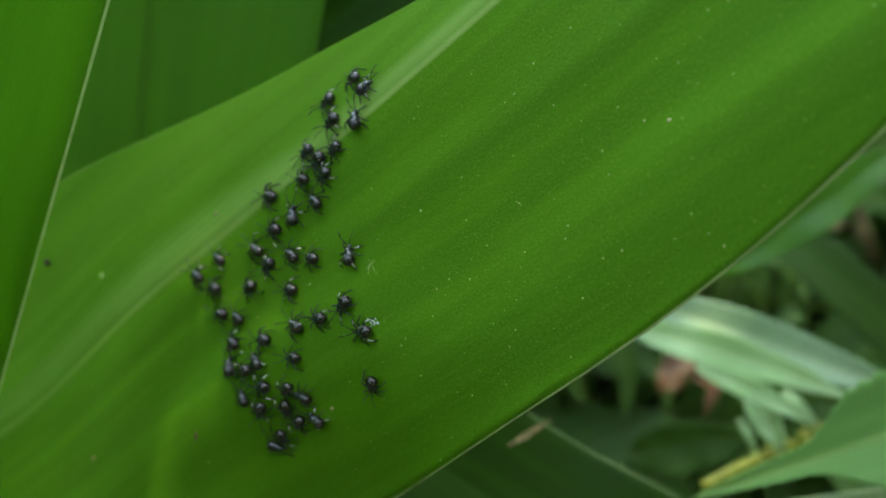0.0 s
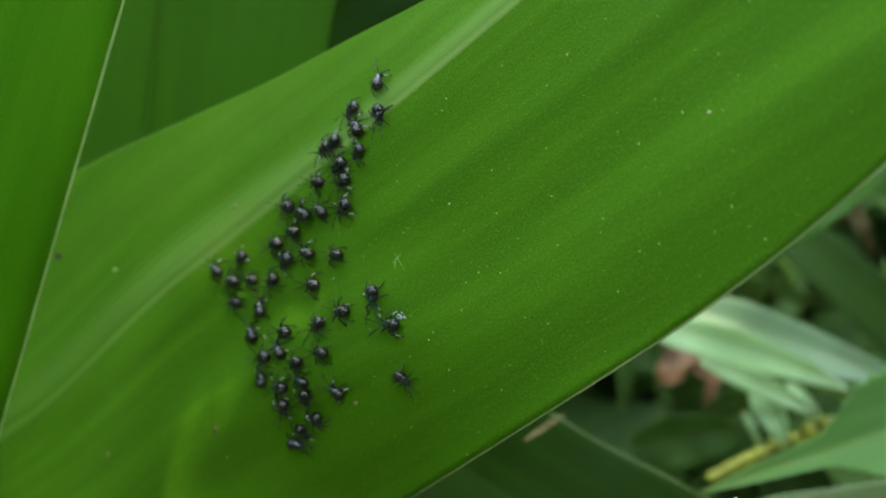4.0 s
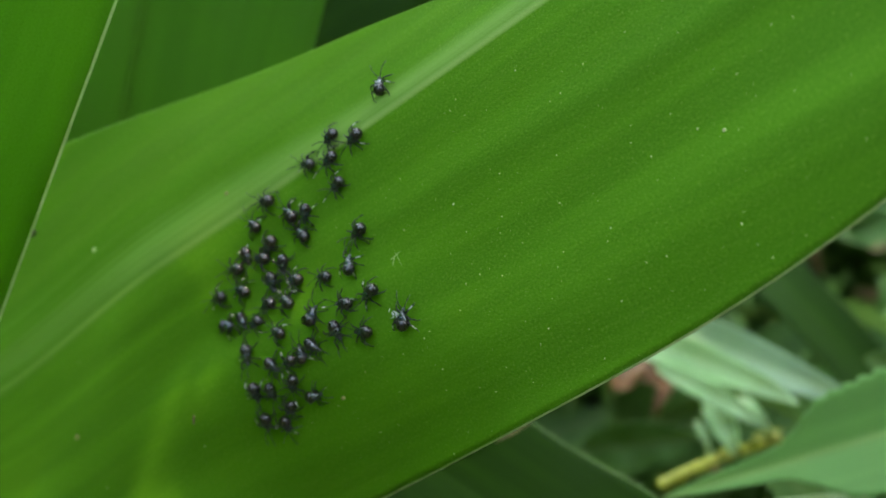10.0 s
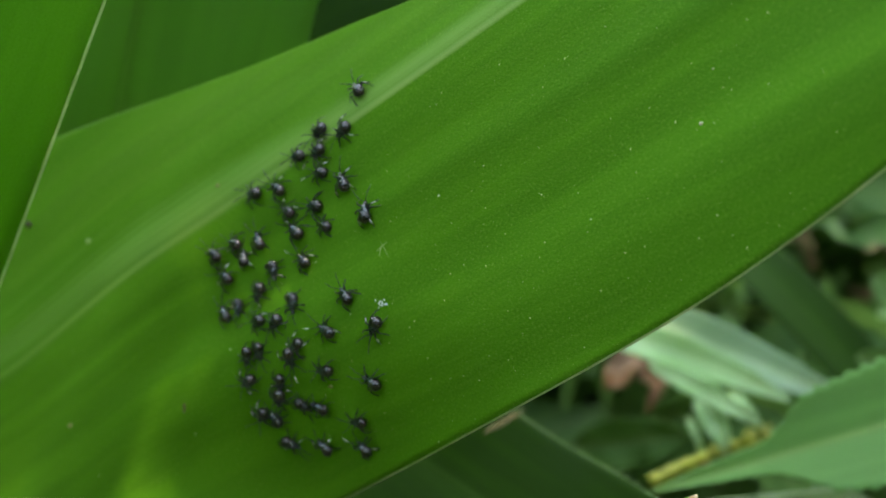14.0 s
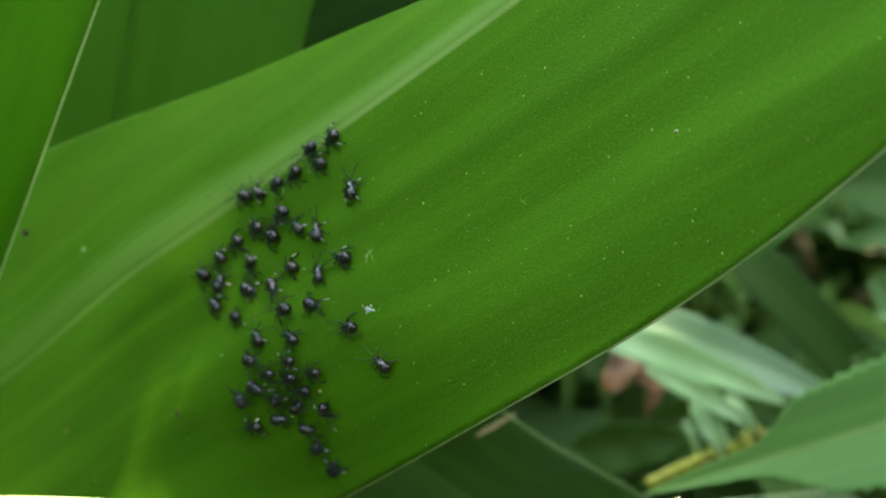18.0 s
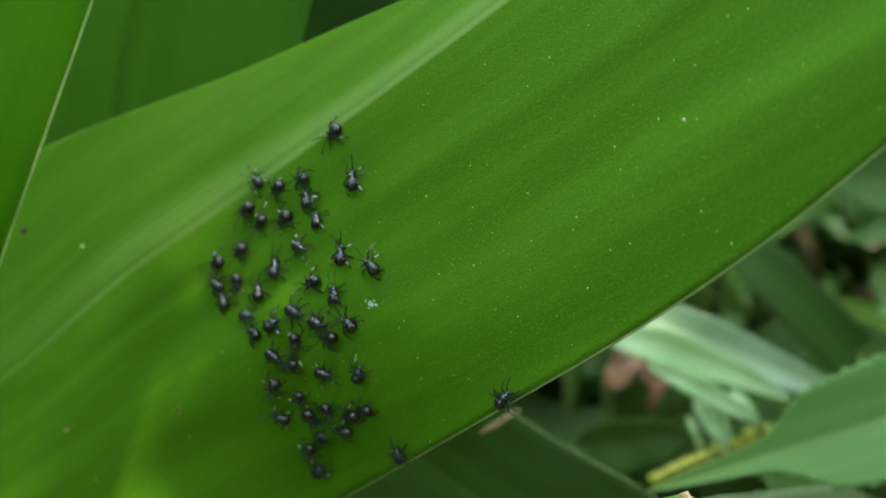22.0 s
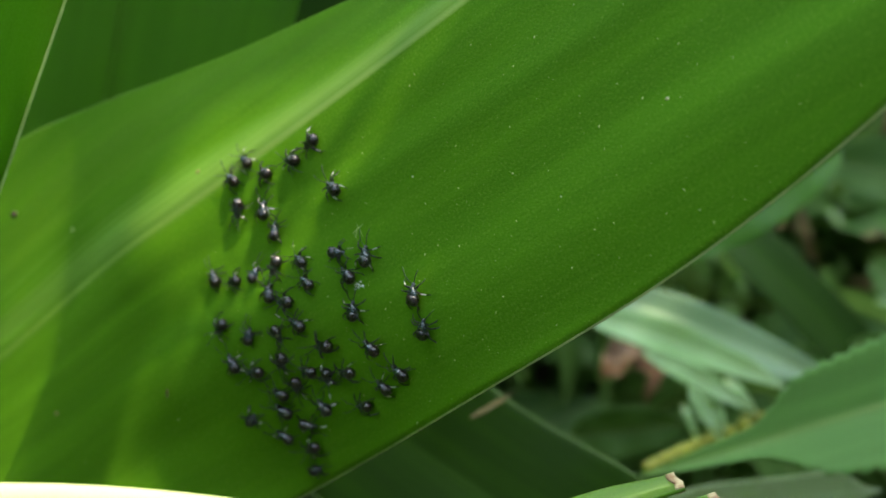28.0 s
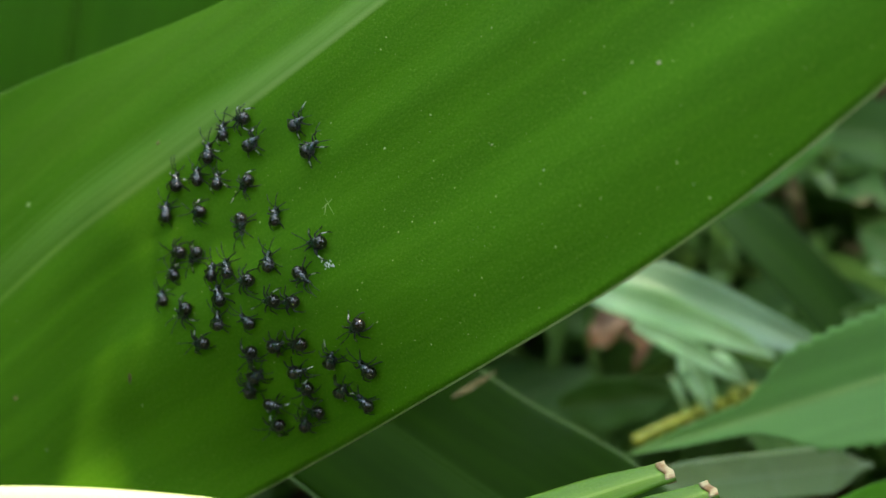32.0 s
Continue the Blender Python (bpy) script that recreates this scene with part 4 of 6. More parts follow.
# a, b on the broad leaf in millimetres and heading in degrees
CREEP = [
    [(0, 13.7, 8.6, 143), (1, 10.7, 7.0, 185), (2, 10.2, 6.7, 185), (3, 8.4, 6.3, 186), (6, 0.5, 2.9, 185), (7, 0.3, 3.6, 187), (8, 0.3, 3.6, 188), (9, -2.0, 1.9, 189), (10, -2.7, 2.0, 190), (13, -2.7, 2.0, 190), (16, -3.2, 0.6, 190), (17, -4.0, -0.1, 189), (18, -3.0, -0.4, 190), (21, -3.0, -0.4, 230), (22, -8.2, -6.5, 151), (22.5, -5.9, -4.7, 110), (23, -3.5, -2.8, 69), (23.5, -5.5, -3.6, 110), (24, -7.4, -4.4, 152), (25, -9.9, -6.4, 152), (28, -15.6, -5.6, 152), (29, -24.3, -7.7, 152), (29.5, -25.9, -8.6, 109), (30, -27.6, -9.6, 66), (31, -25.7, -5.1, 66), (32, -26.7, -7.7, 66)],
    [(0, 15.7, 4.3, 4), (1, 16.1, 3.5, 4), (2, 15.8, 4.2, 80), (3, 14.3, 5.9, 84), (6, 11.8, 3.8, 77), (7, 11.4, 4.4, 80), (13, 11.4, 4.4, 81), (14.5, 6.7, 3.7, 136), (16, 2.3, 3.2, 190), (17, 0.7, 0.9, 189), (18, -1.9, -4.9, 151), (19, -4.1, -7.4, 151), (20, -7.4, -6.1, 151), (21, -7.4, -6.1, 151), (21.5, -8.3, -8.8, 109), (22, -9.3, -11.6, 67), (23, -5.4, -14.8, 68), (24, -5.2, -13.7, 68), (25, -5.0, -12.8, 68), (26.5, -6.3, -9.8, 109), (28, -7.5, -6.9, 151), (29, -14.5, -9.9, 152), (30, -14.1, -11.1, 117), (31, -9.1, -5.9, 66), (32, -10.9, -8.3, 9)],
    [(0, 5.6, 8.9, -174), (1, 4.6, 7.8, -175), (2, 4.6, 7.8, -175), (3, 1.7, 4.1, -175), (6, -3.8, -0.5, -174), (7, -3.9, -1.7, -173), (9, -3.9, -1.7, -170), (10, -4.6, -2.2, -169), (11, -4.6, -2.2, -209), (12, -4.6, -2.2, -169), (13, -4.6, -2.2, -169), (16, -5.4, -2.5, -208), (17, -6.5, -4.2, -170), (18, -8.8, -3.2, -170), (19, -7.3, -2.6, -170), (20, -12.0, -3.6, -208), (21, -12.7, -2.7, -208), (22, -15.0, -4.7, -170), (23, -12.6, -5.4, -170), (24, -13.7, -5.8, -208), (25, -16.4, -10.6, -170), (26.5, -17.5, -14.6, -232), (28, -18.6, -18.6, -294), (29, -16.1, -16.6, -242), (30, -16.1, -16.6, -242), (31, -17.5, -15.2, -296), (31.5, -15.8, -14.9, -233), (32, -14.1, -14.5, -171)],
    [(0, 6.4, 3.4, -176), (1, 7.3, 1.8, -235), (2, 6.8, 1.7, -294), (3, 5.6, 0.8, -297), (4.5, 4.5, -0.2, -235), (6, 3.5, -1.2, -174), (8, 3.5, -1.2, -171), (9, 2.9, -1.2, -169), (10, 2.9, -1.2, -169), (11, 2.9, -1.2, -211), (12, 2.9, -1.2, -169), (13, 2.9, -1.2, -169), (16, 3.4, -1.4, -169), (18, 3.4, -1.4, -170), (19, 4.0, -1.9, -170), (20, 4.0, -1.9, -170), (21, 3.6, -1.7, -170), (23, 3.6, -1.7, -170), (24, 3.6, -1.7, -211), (25, 3.6, -1.7, -170), (28, -1.2, -5.7, -171), (29, -6.6, -11.6, -209), (30, -9.2, -10.1, -209), (31, -5.9, -2.2, -210), (32, -10.1, -2.8, -209)],
    [(0, 11.4, -0.6, 64), (1, 11.4, -0.6, 65), (2, 12.6, 0.7, 63), (2.5, 11.6, 1.5, -15), (3, 10.6, 2.3, -92), (6, 10.1, -11.4, -117), (7, -0.4, -18.7, -115), (8, -1.2, -19.1, -115), (9, -3.8, -18.8, -169), (10, -3.5, -19.2, -168), (11, -3.5, -19.2, -207), (12, -6.1, -14.8, -207), (13, -8.9, -13.2, -207), (16, -12.3, -10.3, -207), (17, -17.8, -9.8, -188), (18, -23.6, -9.0, -207), (19, -22.9, -10.3, -188), (20, -25.8, -11.1, -169), (21, -26.6, -16.2, -206), (22, -29.4, -23.8, -282), (22.33, -26.8, -24.0, -342), (22.67, -24.2, -24.3, -402), (23, -21.7, -24.5, -462), (24, -19.6, -27.0, -432), (25, -17.4, -33.7, -478), (26.5, -18.7, -33.6, -521), (28, -19.9, -33.5, -563), (29, -22.5, -34.9, -563), (30, -20.1, -34.6, -563), (31, -22.2, -31.5, -563), (32, -20.9, -32.6, -563)],
    [(0, -2.6, 1.9, -176), (1, -2.1, 1.7, -176), (2, -2.1, 1.7, -176), (3, -3.1, 2.1, -176), (6, -8.2, -0.3, -174), (7, -11.3, -1.0, -173), (8, -10.5, -0.5, -172), (9, -10.5, -0.5, -170), (10, -10.5, -0.5, -209), (13, -10.5, -0.5, -209), (16, -9.2, -0.3, -169), (17, -10.1, 0.4, -171), (18, -14.4, -2.8, -170), (19, -14.3, -3.7, -208), (20, -19.7, -8.1, -170), (21, -19.7, -8.1, -170), (22, -22.5, -9.0, -170), (23, -23.6, -10.0, -170), (24, -25.1, -13.0, -113), (25, -25.8, -13.9, -170), (28, -32.8, -23.1, -194), (29, -39.4, -21.4, -218), (30, -41.6, -19.0, -241), (31, -41.5, -24.9, -233), (32, -40.9, -22.9, -233)],
    [(0, 4.7, -2.0, -175), (2, 4.7, -2.0, -165), (3, 4.9, -2.9, -155), (6, -2.6, -6.3, -173), (7, -4.9, -7.8, -172), (10, -4.9, -7.8, -169), (11, -5.7, -6.9, -208), (13, -5.7, -6.9, -208), (16, -6.8, -6.7, -208), (17, -6.8, -9.4, -139), (17.5, -9.8, -12.0, -190), (18, -12.8, -14.7, -241), (19, -16.9, -13.1, -207), (20, -17.6, -14.2, -169), (20.5, -13.7, -13.7, -231), (21, -9.8, -13.2, -292), (22, -8.6, -16.6, -294), (23, -6.7, -27.5, -291), (24, -1.3, -19.9, -242), (25, 0.5, -20.1, -242), (26.5, -2.3, -24.8, -314), (28, -5.0, -29.4, -385), (28.5, -7.3, -23.1, -314), (29, -9.5, -16.8, -242), (30, -9.1, -17.2, -294), (31, -10.0, -12.7, -293), (32, 1.1, -10.5, -351)],
    [(0, -0.3, -1.6, -175), (3, -0.3, -1.6, -175), (6, -9.5, -8.6, -173), (7, -11.3, -6.0, -210), (8, -14.0, -4.7, -244), (9, -18.0, -4.2, -208), (10, -23.7, -2.4, -207), (11, -24.5, -2.3, -207), (13, -24.5, -2.3, -207), (16, -24.3, -1.6, -208), (17, -23.6, -1.7, -209), (18, -24.2, -0.9, -209), (19, -24.5, -3.7, -170), (20, -24.9, -4.7, -170), (22, -24.9, -4.7, -170), (23, -25.3, -5.2, -170), (25, -25.3, -5.2, -170), (28, -25.0, -2.5, -240), (29, -34.3, -9.1, -207), (30, -35.8, -11.3, -221), (31, -39.6, -8.0, -240), (32, -38.1, -10.4, -294)],
    [(0, -0.1, -5.3, -175), (1, -0.3, -4.8, -175), (3, -0.3, -4.8, -175), (6, -12.4, -13.0, -210), (7, -14.7, -10.7, -209), (8, -15.7, -9.5, -209), (9, -15.1, -8.9, -208), (9.5, -15.1, -8.9, -165), (10, -15.1, -8.9, -122), (10.5, -16.4, -11.0, -182), (11, -17.7, -13.1, -242), (12, -17.7, -13.1, -242), (13, -17.5, -11.6, -242), (16, -17.5, -7.7, -207), (17, -20.3, -4.3, -207), (18, -20.2, -2.4, -241), (19, -19.6, -0.5, -243), (20, -19.6, -0.5, -292), (21, -19.6, -0.5, -242), (22, -20.2, -1.1, -243), (23, -19.7, -1.3, -243), (25, -19.7, -1.3, -243), (28, -19.9, -0.6, -243), (29, -19.1, -1.1, -243), (30, -19.7, -0.7, -243), (31, -19.7, -0.7, -243), (32, -16.5, -2.9, -292)],
    [(0, -6.3, -3.1, 149), (1, -5.2, -3.3, 149), (2, -5.8, -3.2, 149), (3, -6.9, -3.0, 149), (6, -16.7, -3.6, 150), (7, -19.7, -0.1, 150), (8, -24.3, -2.4, 151), (9, -29.2, -3.5, 153), (10, -29.2, -5.8, 119), (11, -29.8, -8.1, 191), (12, -34.1, -9.7, 191), (13, -34.1, -9.7, 154), (16, -33.9, -10.3, 134), (17, -36.2, -10.4, 127), (18, -36.2, -10.4, 120), (19, -36.2, -10.4, 191), (20, -38.0, -15.7, 173), (21, -35.9, -17.7, 154), (21.5, -35.1, -17.6, 197), (22, -34.4, -17.6, 240), (22.5, -33.9, -17.4, 283), (23, -33.4, -17.1, 326), (24, -30.2, -19.3, 303), (25, -28.1, -20.8, 279), (26.5, -27.8, -22.8, 340), (28, -27.5, -24.7, 400), (29, -30.6, -25.7, 441), (30, -31.4, -23.3, 394), (30.5, -29.9, -22.3, 454), (31, -28.4, -21.2, 513), (32, -28.7, -14.0, 514)],
    [(0, -16.6, -1.2, 148), (2, -16.6, -1.2, 148), (3, -17.1, -2.5, 150), (6, -24.1, -5.3, 150), (7, -24.8, -6.5, 151), (8, -26.9, -7.8, 152), (9, -27.2, -8.5, 153), (10, -26.4, -10.9, 213), (11, -24.4, -13.6, 272), (12, -24.3, -17.6, 246), (12.5, -21.4, -17.2, 182), (13, -18.5, -16.8, 118), (16, -15.7, -14.2, 119), (17, -17.7, -15.1, 119), (18, -20.0, -12.9, 137), (19, -22.5, -14.4, 154), (20, -23.5, -14.0, 191), (21, -21.4, -14.8, 190), (21.5, -22.5, -17.8, 122), (22, -23.5, -20.9, 54), (23, -20.6, -16.9, 65), (24, -19.4, -18.0, 118), (25, -15.6, -23.3, 193), (28, -20.0, -24.9, 218), (29, -22.3, -27.2, 226), (29.5, -23.6, -28.5, 150), (30, -24.9, -29.9, 74), (31, -22.9, -22.7, 121), (31.5, -20.9, -21.7, 186), (32, -18.9, -20.8, 250)],
    [(0, -5.2, -9.3, 116), (1, -6.6, -9.4, 116), (2, -6.9, -8.0, 115), (3, -7.7, -7.9, 115), (6, -18.1, -14.7, 117), (7, -18.1, -14.7, 64), (8, -18.1, -14.1, 117), (9, -17.6, -13.7, 117), (10, -17.6, -13.7, 118), (11, -15.8, -23.9, 154), (11.5, -16.1, -26.2, 113), (12, -16.3, -28.4, 73), (13, -16.0, -30.3, 121), (16, 5.5, -39.1, 66), (16.5, 1.2, -39.2, 129), (17, -3.1, -39.3, 193), (18, -8.0, -39.1, 157), (19, -10.1, -41.0, 234), (20, -9.3, -45.0, 229), (21, -10.5, -50.3, 209), (22, -18.1, -54.5, 158), (22.5, -15.7, -58.5, 79), (23, -13.3, -62.5, -1), (24, -1.5, -62.6, -67), (24.5, -3.7, -62.1, 0), (25, -5.9, -61.6, 68), (28, -3.7, -56.3, 108), (29, -4.4, -52.8, 106), (30, -11.6, -53.6, 103), (31, -13.3, -60.4, 107), (32, -12.8, -62.7, 107)],
    [(0, -12.8, -8.7, 63), (1, -13.5, -8.1, 117), (2, -13.5, -8.1, 150), (3, -14.1, -7.5, 116), (6, -18.9, -8.6, 150), (7, -19.8, -8.5, 151), (8, -22.3, -9.4, 152), (9, -22.3, -9.4, 153), (10, -19.0, -8.3, 118), (11, -19.3, -5.2, 118), (13, -19.3, -5.2, 118), (16, -11.7, -4.5, 143), (17, -10.6, -6.6, 152), (18, -15.5, -9.4, 191), (19, -11.2, -9.8, 191), (20, -11.6, -10.0, 191), (21, -12.0, -9.0, 190), (22, -15.7, -11.7, 190), (23, -19.1, -6.1, 190), (24, -19.2, -5.6, 190), (25, -21.4, -10.1, 190), (26.5, -20.5, -11.6, 129), (28, -19.7, -13.2, 67), (28.5, -21.4, -13.4, 110), (29, -23.0, -13.6, 153), (30, -19.9, -9.3, 118), (31, -18.2, -7.4, 66), (32, -21.9, -4.9, 66)],
    [(0, -18.5, -8.1, 151), (2, -18.5, -8.1, 150), (3, -19.1, -8.4, 151), (6, -23.6, -11.4, 151), (7, -25.9, -11.2, 152), (8, -26.8, -12.2, 153), (9, -28.5, -14.3, 154), (9.5, -26.7, -15.1, 201), (10, -24.9, -15.9, 248), (10.5, -26.0, -18.5, 201), (11, -27.0, -21.0, 154), (12, -18.0, -19.8, 154), (13, -17.2, -22.7, 120), (16, -17.6, -20.1, 119), (17, -17.6, -20.1, 119), (18, -17.5, -21.6, 154), (19, -18.3, -20.4, 119), (20, -17.0, -20.1, 118), (21, -15.1, -24.1, 121), (22, -13.4, -27.9, 173), (23, -13.0, -27.4, 226), (24, -13.2, -28.7, 278), (24.5, -12.7, -32.9, 217), (25, -12.1, -37.1, 156), (28, -19.7, -38.7, 123), (29, -16.4, -38.8, 112), (30, -16.1, -39.9, 190), (31, -18.6, -35.0, 157), (32, -17.3, -38.3, 157)],
    [(0, -25.6, -9.4, 118), (1, -25.6, -9.4, 151), (2, -26.2, -9.1, 159), (3, -25.5, -9.5, 167), (6, -30.1, -8.5, 151), (7, -33.3, -10.5, 188), (8, -31.2, -10.3, 177), (9, -31.2, -11.9, 166), (10, -29.6, -13.2, 155), (10.33, -30.3, -13.3, 97), (10.67, -31.0, -13.4, 40), (11, -31.6, -13.5, -18), (11.5, -29.9, -14.0, 51), (12, -28.2, -14.6, 120), (13, -28.2, -14.6, 66), (14.5, -26.9, -11.1, 110), (16, -25.9, -7.3, 153), (17, -28.3, -7.4, 153), (18, -30.1, -9.2, 191), (19, -30.7, -9.9, 191), (20, -31.9, -11.0, 191), (21, -29.1, -12.2, 190), (22, -30.2, -12.2, 190), (22.5, -29.1, -15.2, 249), (23, -27.9, -18.2, 308), (24, -25.5, -21.3, 317), (25, -21.0, -25.6, 240), (26, -22.0, -27.2, 183), (27, -22.9, -28.9, 125), (28, -23.9, -30.5, 68), (28.5, -24.4, -30.9, 145), (29, -25.0, -31.2, 223), (29.5, -26.6, -32.6, 155), (30, -28.1, -34.0, 88), (31, -28.0, -29.7, 88), (32, -25.3, -29.0, 88)],
    [(0, -37.4, -5.3, 119), (1, -37.4, -5.3, 119), (2, -37.1, -6.0, 118), (3, -37.1, -6.0, 152), (6, -35.9, -7.1, 187), (7, -34.6, -4.6, 119), (8, -33.8, -5.8, 118), (8.5, -33.8, -5.8, 194), (9, -33.8, -5.8, 271), (10, -34.0, -9.8, 268), (11, -34.3, -16.3, 229), (12, -34.1, -14.6, 191), (12.5, -34.1, -14.6, 129), (13, -34.1, -14.6, 67), (16, -29.9, -13.2, 120), (17, -28.9, -14.0, 175), (18, -28.2, -15.1, 230), (19, -26.8, -16.0, 285), (20, -25.5, -20.7, 362), (20.5, -22.3, -20.6, 438), (21, -19.1, -20.5, 513), (21.33, -17.9, -19.9, 568), (21.67, -16.7, -19.3, 622), (22, -15.5, -18.6, 676), (23, -12.7, -21.3, 692), (24, -10.3, -21.1, 709), (24.33, -8.8, -21.4, 764), (24.67, -7.4, -21.6, 818), (25, -6.0, -21.9, 873), (28, -13.4, -27.7, 842), (29, -18.9, -22.9, 793), (29.5, -20.2, -22.8, 833), (30, -21.4, -22.7, 873), (30.5, -22.3, -18.1, 830), (31, -23.2, -13.5, 786), (32, -22.0, -11.1, 786)],
    [(0, -45.7, -5.3, 120), (6, -45.7, -5.3, 118), (7, -44.5, -7.1, 153), (7.5, -46.4, -9.7, 109), (8, -48.3, -12.2, 65), (8.5, -46.9, -12.8, 110), (9, -45.6, -13.3, 155), (10, -44.6, -15.4, 173), (11, -45.7, -16.2, 191), (11.5, -44.2, -19.0, 248), (12, -42.8, -21.7, 304), (12.5, -42.9, -23.3, 368), (13, -43.0, -24.8, 431), (14.5, -42.3, -22.5, 473), (16, -41.5, -20.3, 515), (17, -42.2, -19.3, 496), (18, -41.9, -19.7, 477), (19, -41.2, -20.8, 458), (20, -40.5, -22.0, 439), (21, -42.1, -24.5, 420), (22, -40.0, -20.9, 450), (23, -39.2, -20.3, 480), (24, -40.0, -23.5, 438), (24.5, -34.6, -25.4, 498), (25, -29.1, -27.3, 558), (28, -39.0, -30.5, 558), (29, -39.1, -27.5, 558), (30, -36.6, -25.1, 558), (31, -33.6, -23.4, 558), (32, -33.0, -21.5, 558)],
    [(0, -41.6, -10.4, 153), (3, -41.6, -10.4, 153), (6, -42.9, -8.8, 118), (7, -41.5, -9.9, 153), (8, -37.8, -11.2, 154), (9, -38.5, -10.4, 154), (10, -37.5, -12.0, 155), (11, -40.8, -9.1, 120), (12, -40.3, -9.3, 155), (13, -40.3, -9.3, 120), (16, -41.4, -11.5, 121), (17, -42.6, -11.6, 121), (18, -42.6, -11.6, 138), (19, -42.9, -12.6, 155), (19.5, -44.2, -15.5, 110), (20, -45.5, -18.5, 66), (21, -44.4, -17.3, 65), (22, -40.1, -16.5, 126), (23, -42.3, -13.3, 67), (23.5, -41.7, -12.5, 129), (24, -41.0, -11.6, 190), (24.5, -39.1, -16.2, 130), (25, -37.2, -20.7, 70), (28, -38.7, -20.2, 96), (29, -39.3, -14.5, 66), (30, -41.6, -14.3, 121), (31, -39.8, -15.8, 155), (32, -37.6, -19.0, 155)],
    [(0, -30.9, -15.3, -174), (1, -30.3, -14.8, -174), (3, -30.3, -14.8, -173), (6, -30.5, -17.7, -172), (7, -32.7, -18.0, -110), (7.5, -33.4, -19.8, -159), (8, -34.1, -21.7, -207), (9, -35.0, -22.2, -193), (10, -31.6, -23.0, -179), (11, -33.5, -22.4, -166), (12, -29.7, -26.0, -165), (13, -28.9, -30.7, -202), (14.5, -27.7, -30.0, -128), (16, -26.5, -29.2, -55), (16.5, -25.0, -31.3, -12), (17, -23.6, -33.4, 31), (17.5, -23.1, -34.4, 74), (18, -22.6, -35.5, 116), (18.5, -22.5, -34.2, 179), (19, -22.4, -32.9, 242), (19.5, -21.7, -33.9, 200), (20, -21.1, -34.9, 157), (21, -15.5, -37.4, 157), (22, -9.0, -39.4, 114), (23, -10.2, -40.2, 191), (24, -7.6, -37.7, 115), (25, -5.6, -36.9, 116), (28, -3.6, -35.5, 111), (29, -5.3, -31.0, 66), (30, -8.0, -34.5, 13), (30.5, -7.9, -30.9, 84), (31, -7.8, -27.4, 155), (31.5, -11.4, -29.7, 110), (32, -15.0, -32.1, 64)],
    [(0, -23.3, -13.8, -174), (3, -23.3, -13.8, -174), (6, -28.8, -13.1, -132), (7, -29.4, -13.9, -118), (8, -30.8, -15.2, -104), (9, -32.0, -19.7, -102), (10, -29.5, -17.9, -100), (11, -29.7, -16.8, -98), (12, -30.4, -21.4, -58), (13, -31.2, -22.6, -95), (14.5, -31.5, -21.6, -150), (16, -31.8, -20.5, -206), (16.5, -31.8, -20.5, -163), (17, -31.9, -19.9, -120), (17.5, -31.9, -19.9, -76), (18, -31.9, -19.9, -33), (19, -28.7, -22.4, -40), (20, -28.9, -25.4, -47), (21, -31.0, -23.8, -54), (22, -27.8, -31.3, 8), (22.5, -25.3, -31.0, -47), (23, -22.7, -30.7, -102), (24, -24.2, -37.5, -135), (25, -27.4, -40.7, -138), (28, -28.5, -42.4, -145), (29, -33.3, -45.8, -145), (30, -35.1, -45.9, -145), (31, -32.6, -44.7, -145), (32, -29.5, -44.0, -145)],
    [(0, -16.3, -15.8, 118), (1, -16.3, -15.8, 117), (2, -16.1, -16.4, 116), (3, -16.2, -15.8, 117), (6, -24.1, -16.6, 187), (7, -24.9, -18.1, 189), (8, -26.1, -17.7, 190), (9, -27.0, -19.0, 154), (10, -26.4, -25.2, 125), (10.5, -25.6, -26.8, 182), (11, -24.8, -28.5, 238), (12, -27.5, -32.9, 252), (13, -28.5, -35.0, 265), (16, -29.2, -42.5, 211), (17, -29.7, -42.6, 194), (18, -28.4, -41.8, 176), (19, -25.3, -40.7, 158), (20, -20.7, -49.0, 101), (21, -22.8, -53.2, 41), (21.5, -22.6, -53.6, 100), (22, -22.4, -54.1, 158), (23, -22.2, -59.3, 115), (24, -22.2, -59.3, 73), (24.5, -21.7, -57.2, 123), (25, -21.1, -55.5, 173), (26.5, -24.5, -55.1, 132), (28, -28.0, -54.7, 90), (29, -28.0, -51.1, 56), (30, -28.0, -51.1, 22), (31, -27.6, -50.1, -12), (32, -23.9, -50.9, -12)],
